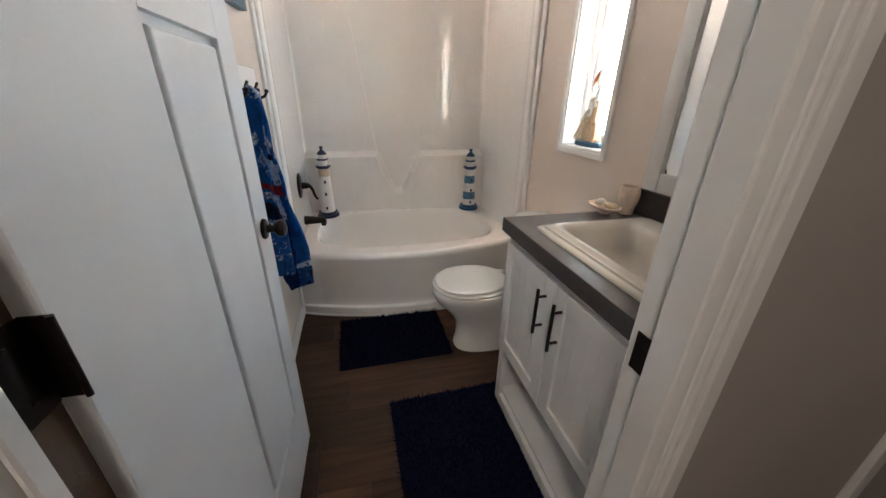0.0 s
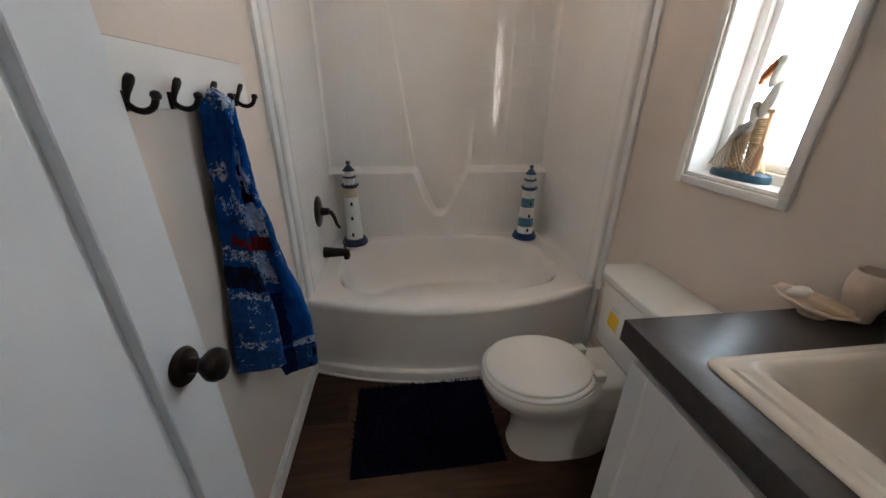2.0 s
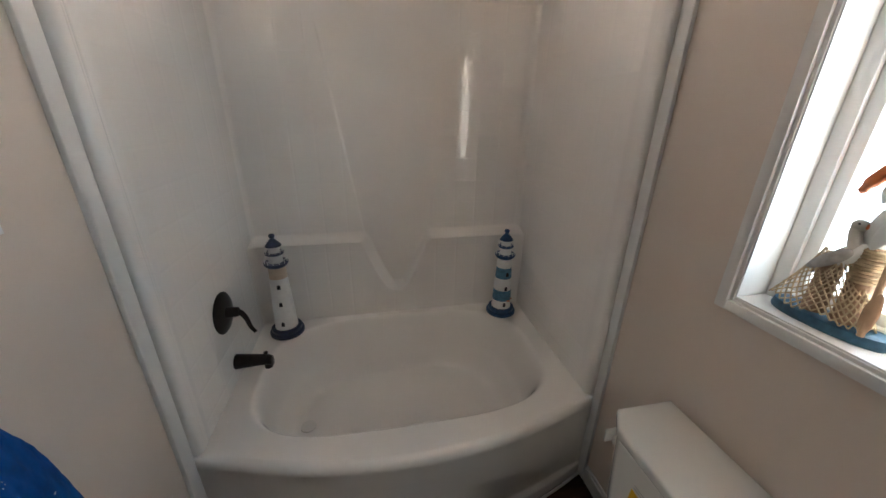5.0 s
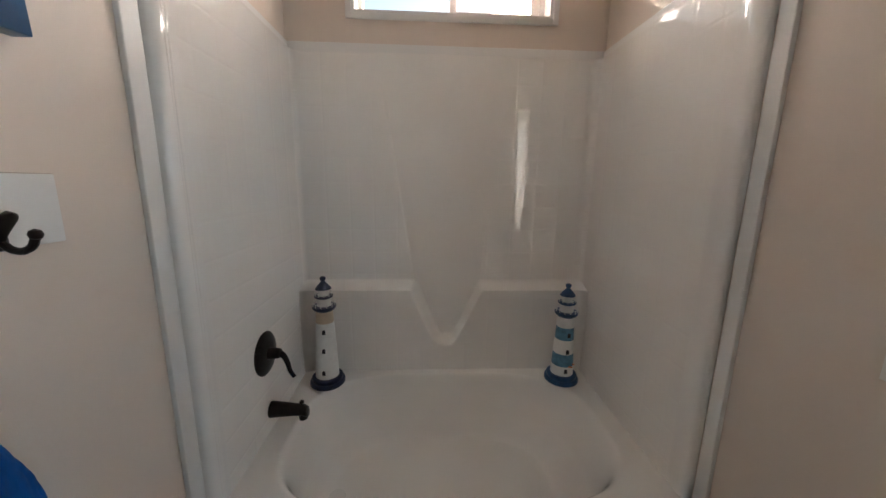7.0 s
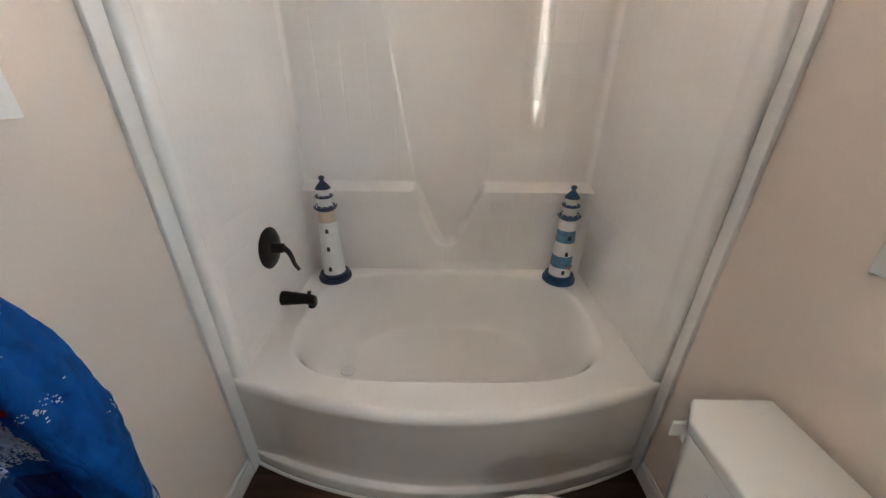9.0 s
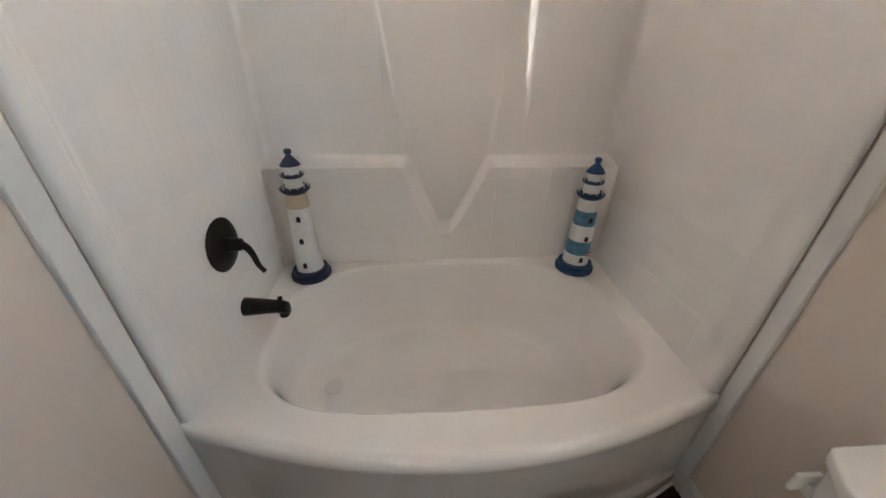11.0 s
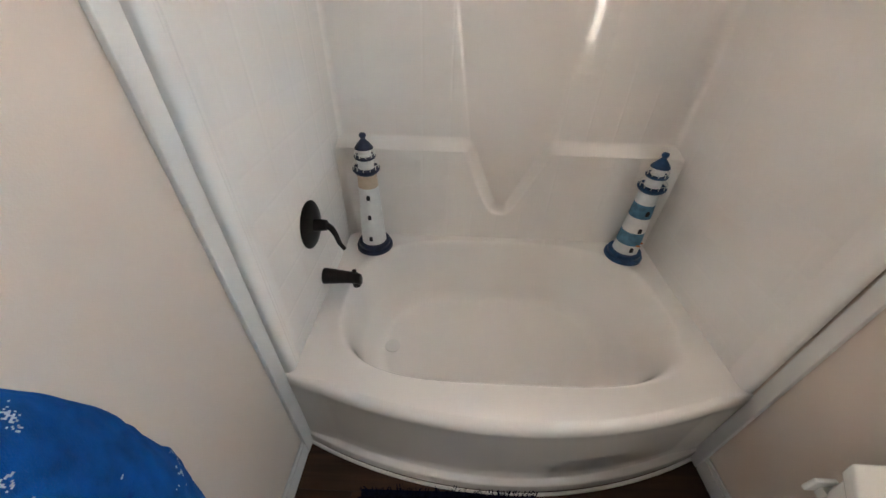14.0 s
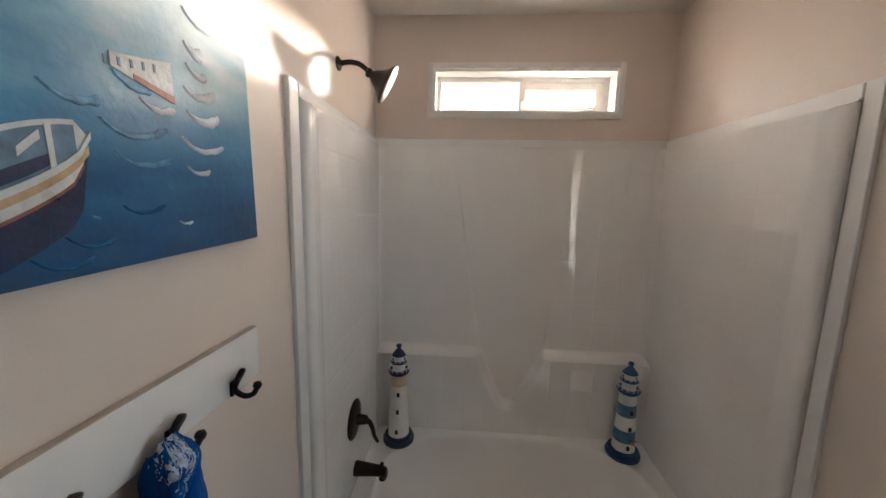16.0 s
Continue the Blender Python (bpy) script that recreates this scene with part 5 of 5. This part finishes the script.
# gull on the lower piling
GX = FXX - 0.014
part("gull_body", blob((GX, -0.499, 1.286), (0.017, 0.017, 0.044), Matrix.Rotation(radians(40), 4, "X"), 22, 0.12), m_gull, fig, "grey and white gull")
part("gull_breast", blob((GX, -0.517, 1.297), (0.0155, 0.012, 0.030), Matrix.Rotation(radians(20), 4, "X"), 18), m_bird, fig)
part("gull_neck", tube(curve_pts([(GX, -0.516, 1.305), (GX, -0.509, 1.325), (GX, -0.503, 1.345), (GX, -0.503, 1.356)], 5), [0.0135 - 0.0003 * k for k in range(16)], 12), m_gull, fig)
part("gull_head", blob((GX, -0.505, 1.357), (0.0115, 0.013, 0.012)), m_gull, fig)
part("gull_beak", tube(curve_pts([(GX, -0.513, 1.357), (GX, -0.526, 1.355), (GX, -0.536, 1.349), (GX, -0.540, 1.338)], 4), [0.0062, 0.0058, 0.0054, 0.005, 0.005, 0.0048, 0.0045, 0.004, 0.0036, 0.003, 0.002, 0.002, 0.001], 10), m_beak, fig, "orange beak")
part("gull_wing", blob((GX - 0.0155, -0.490, 1.280), (0.004, 0.013, 0.042), Matrix.Rotation(radians(46), 4, "X"), 18, 0.2), m_wing, fig, "dark grey wing")
part("gull_tail", tube([(GX, -0.480, 1.262), (GX, -0.466, 1.243)], [0.011, 0.006], 10), m_wing, fig)
part("gull_leg", tube([(GX, -0.506, 1.262), (GX, -0.506, SILL + 0.1495)], 0.004, 8), m_beak, fig)
part("gull_eye", blob((GX - 0.0105, -0.508, 1.361), (0.002, 0.002, 0.002), n=10), m_dark, fig)
# pelican on the post
PY, PZ = -0.556, SILL + 0.186
part("pelican_body", blob((FXX, PY + 0.016, PZ + 0.050), (0.024, 0.026, 0.060), Matrix.Rotation(radians(14), 4, "X"), 22, -0.15), m_bird, fig, "white carved pelican")
part("pelican_wing", blob((FXX - 0.023, PY + 0.006, PZ + 0.042), (0.005, 0.014, 0.046), Matrix.Rotation(radians(16), 4, "X"), 18), m_bird, fig)
neck = curve_pts([(FXX, PY + 0.026, PZ + 0.088), (FXX, PY + 0.034, PZ + 0.105), (FXX, PY + 0.030, PZ + 0.128), (FXX, PY + 0.026, PZ + 0.150)], 6)
part("pelican_neck", tube(neck, [0.018 - 0.006 * k / (len(neck) - 1) for k in range(len(neck))], 12), m_bird, fig)
part("pelican_head", blob((FXX, PY + 0.030, PZ + 0.160), (0.013, 0.018, 0.014)), m_bird, fig)
bk = curve_pts([(FXX, PY + 0.040, PZ + 0.160), (FXX, PY + 0.056, PZ + 0.138), (FXX, PY + 0.074, PZ + 0.108), (FXX, PY + 0.078, PZ + 0.092)], 5)
part("pelican_beak", tube(bk, [0.010] * 4 + [0.012] * 6 + [0.008] * (len(bk) - 12) + [0.005, 0.002], 12), m_beak, fig, "long orange beak")
part("pelican_eye", blob((FXX - 0.0125, PY + 0.032, PZ + 0.164), (0.002, 0.0025, 0.0025), n=10), m_dark, fig)
# oar
part("oar_shaft", tube([(FXX - 0.034, -0.585, SILL + 0.024), (FXX - 0.026, -0.570, SILL + 0.205)], 0.0055, 10), m_oar, fig, "small wooden oar")
part("oar_grip", tube([(FXX - 0.026, -0.559, SILL + 0.207), (FXX - 0.026, -0.581, SILL + 0.208)], 0.006, 10), m_oar, fig)
part("oar_blade", blob((FXX - 0.033, -0.583, SILL + 0.070), (0.005, 0.012, 0.046), n=16), m_oar, fig)

# ---- floor things ----
rng = random.Random(7)


def shag_rug(x0, x1, y0, y1, turn, label):
    th = empty("bath_rug", label, "rug", "bath rugs")
    cx, cy = (x0 + x1) / 2, (y0 + y1) / 2
    w, h = x1 - x0, y1 - y0
    bm = bmesh.new()
    box(-w / 2, w / 2, -h / 2, h / 2, 0.0006, 0.007, 0.002, 1, bm)
    part("backing", bm, m_base, th)
    verts, faces = [], []
    n = int(w * h * 22000)
    for i in range(n):
        px, py = rng.uniform(-w / 2, w / 2), rng.uniform(-h / 2, h / 2)
        edge = max(abs(px) / (w / 2), abs(py) / (h / 2))
        a, ln = rng.uniform(0, 6.283), rng.uniform(0.009, 0.014)
        lx, ly = rng.gauss(0, 0.006) + 0.009 * (px / (w / 2)) ** 9, rng.gauss(0, 0.006) + 0.009 * (py / (h / 2)) ** 9
        dx, dy = 0.0022 * math.cos(a), 0.0022 * math.sin(a)
        k = len(verts)
        z = ln * (0.7 if edge > 0.985 else 1.0)
        verts += [(px - dx, py - dy, 0.006), (px + dx, py + dy, 0.006), (px + lx + dx * 0.7, py + ly + dy * 0.7, 0.006 + z), (px + lx - dx * 0.7, py + ly - dy * 0.7, 0.006 + z)]
        faces.append((k, k + 1, k + 2, k + 3))
    me = bpy.data.meshes.new("shag")
    me.from_pydata(verts, [], faces)
    me.materials.append(m_rug)
    ob = new("shag", me)
    ob.parent = th
    tagged(ob, kind="stuff")
    th.location, th.rotation_euler = (cx, cy, 0), (0, 0, radians(turn))
    return th


shag_rug(0.250, 0.880, -0.620, -0.165, 0.8, "navy blue shag bath rug before the tub")
shag_rug(0.500, 1.040, -1.560, -0.885, 1.0, "large navy blue shag bath rug before vanity")

reg = empty("floor_register", "dark bronze slotted floor vent register", "vent")
rb = bmesh.new()
for x0, x1, y0, y1 in ((0.020, 0.032, -1.33, -1.02), (0.182, 0.194, -1.33, -1.02), (0.032, 0.182, -1.33, -1.318), (0.032, 0.182, -1.032, -1.02)):
    box(x0, x1, y0, y1, 0.0005, 0.005, 0.0015, 1, rb)
part("rim", rb, m_vent, reg)
for i in range(19):
    y = -1.312 + 0.0155 * i
    part("slat", box(0.032, 0.182, y, y + 0.006, 0.0006, 0.0038, 0.0008, 1), m_vent, reg)


# ---- floor, its planks last ----
floor = setting("floor", slab((-0.9, 2.6, HALL, -1.785, -0.05, -0.003), (-0.06, W + 0.06, -1.785, 0.9, -0.05, -0.003)), m_base, "dark brown wood-look vinyl plank floor", "floor")
PLW, PLL = 0.178, 1.22


def plank_mesh(length):
    me = finish("plank", box(0, length - 0.0012, 0, PLW - 0.0012, -0.0028, 0, 0.0007, 1), m_plank, False)
    return me


whole = plank_mesh(PLL)
row = 0
y = -3.38
while y < 0.12:
    x = -0.9 - (row * 0.437) % PLL
    while x < 2.6:
        lo, hi = (-0.895, 2.595) if y + PLW < -1.75 else (-0.003, W + 0.003)
        a, b = max(x, lo), min(x + PLL, hi)
        if b - a > 0.02:
            ob = new("plank", whole if b - a > PLL - 0.001 else plank_mesh(b - a))
            ob.location = (a, y, 0)
            ob.parent = floor
        x += PLL
    y += PLW
    row += 1
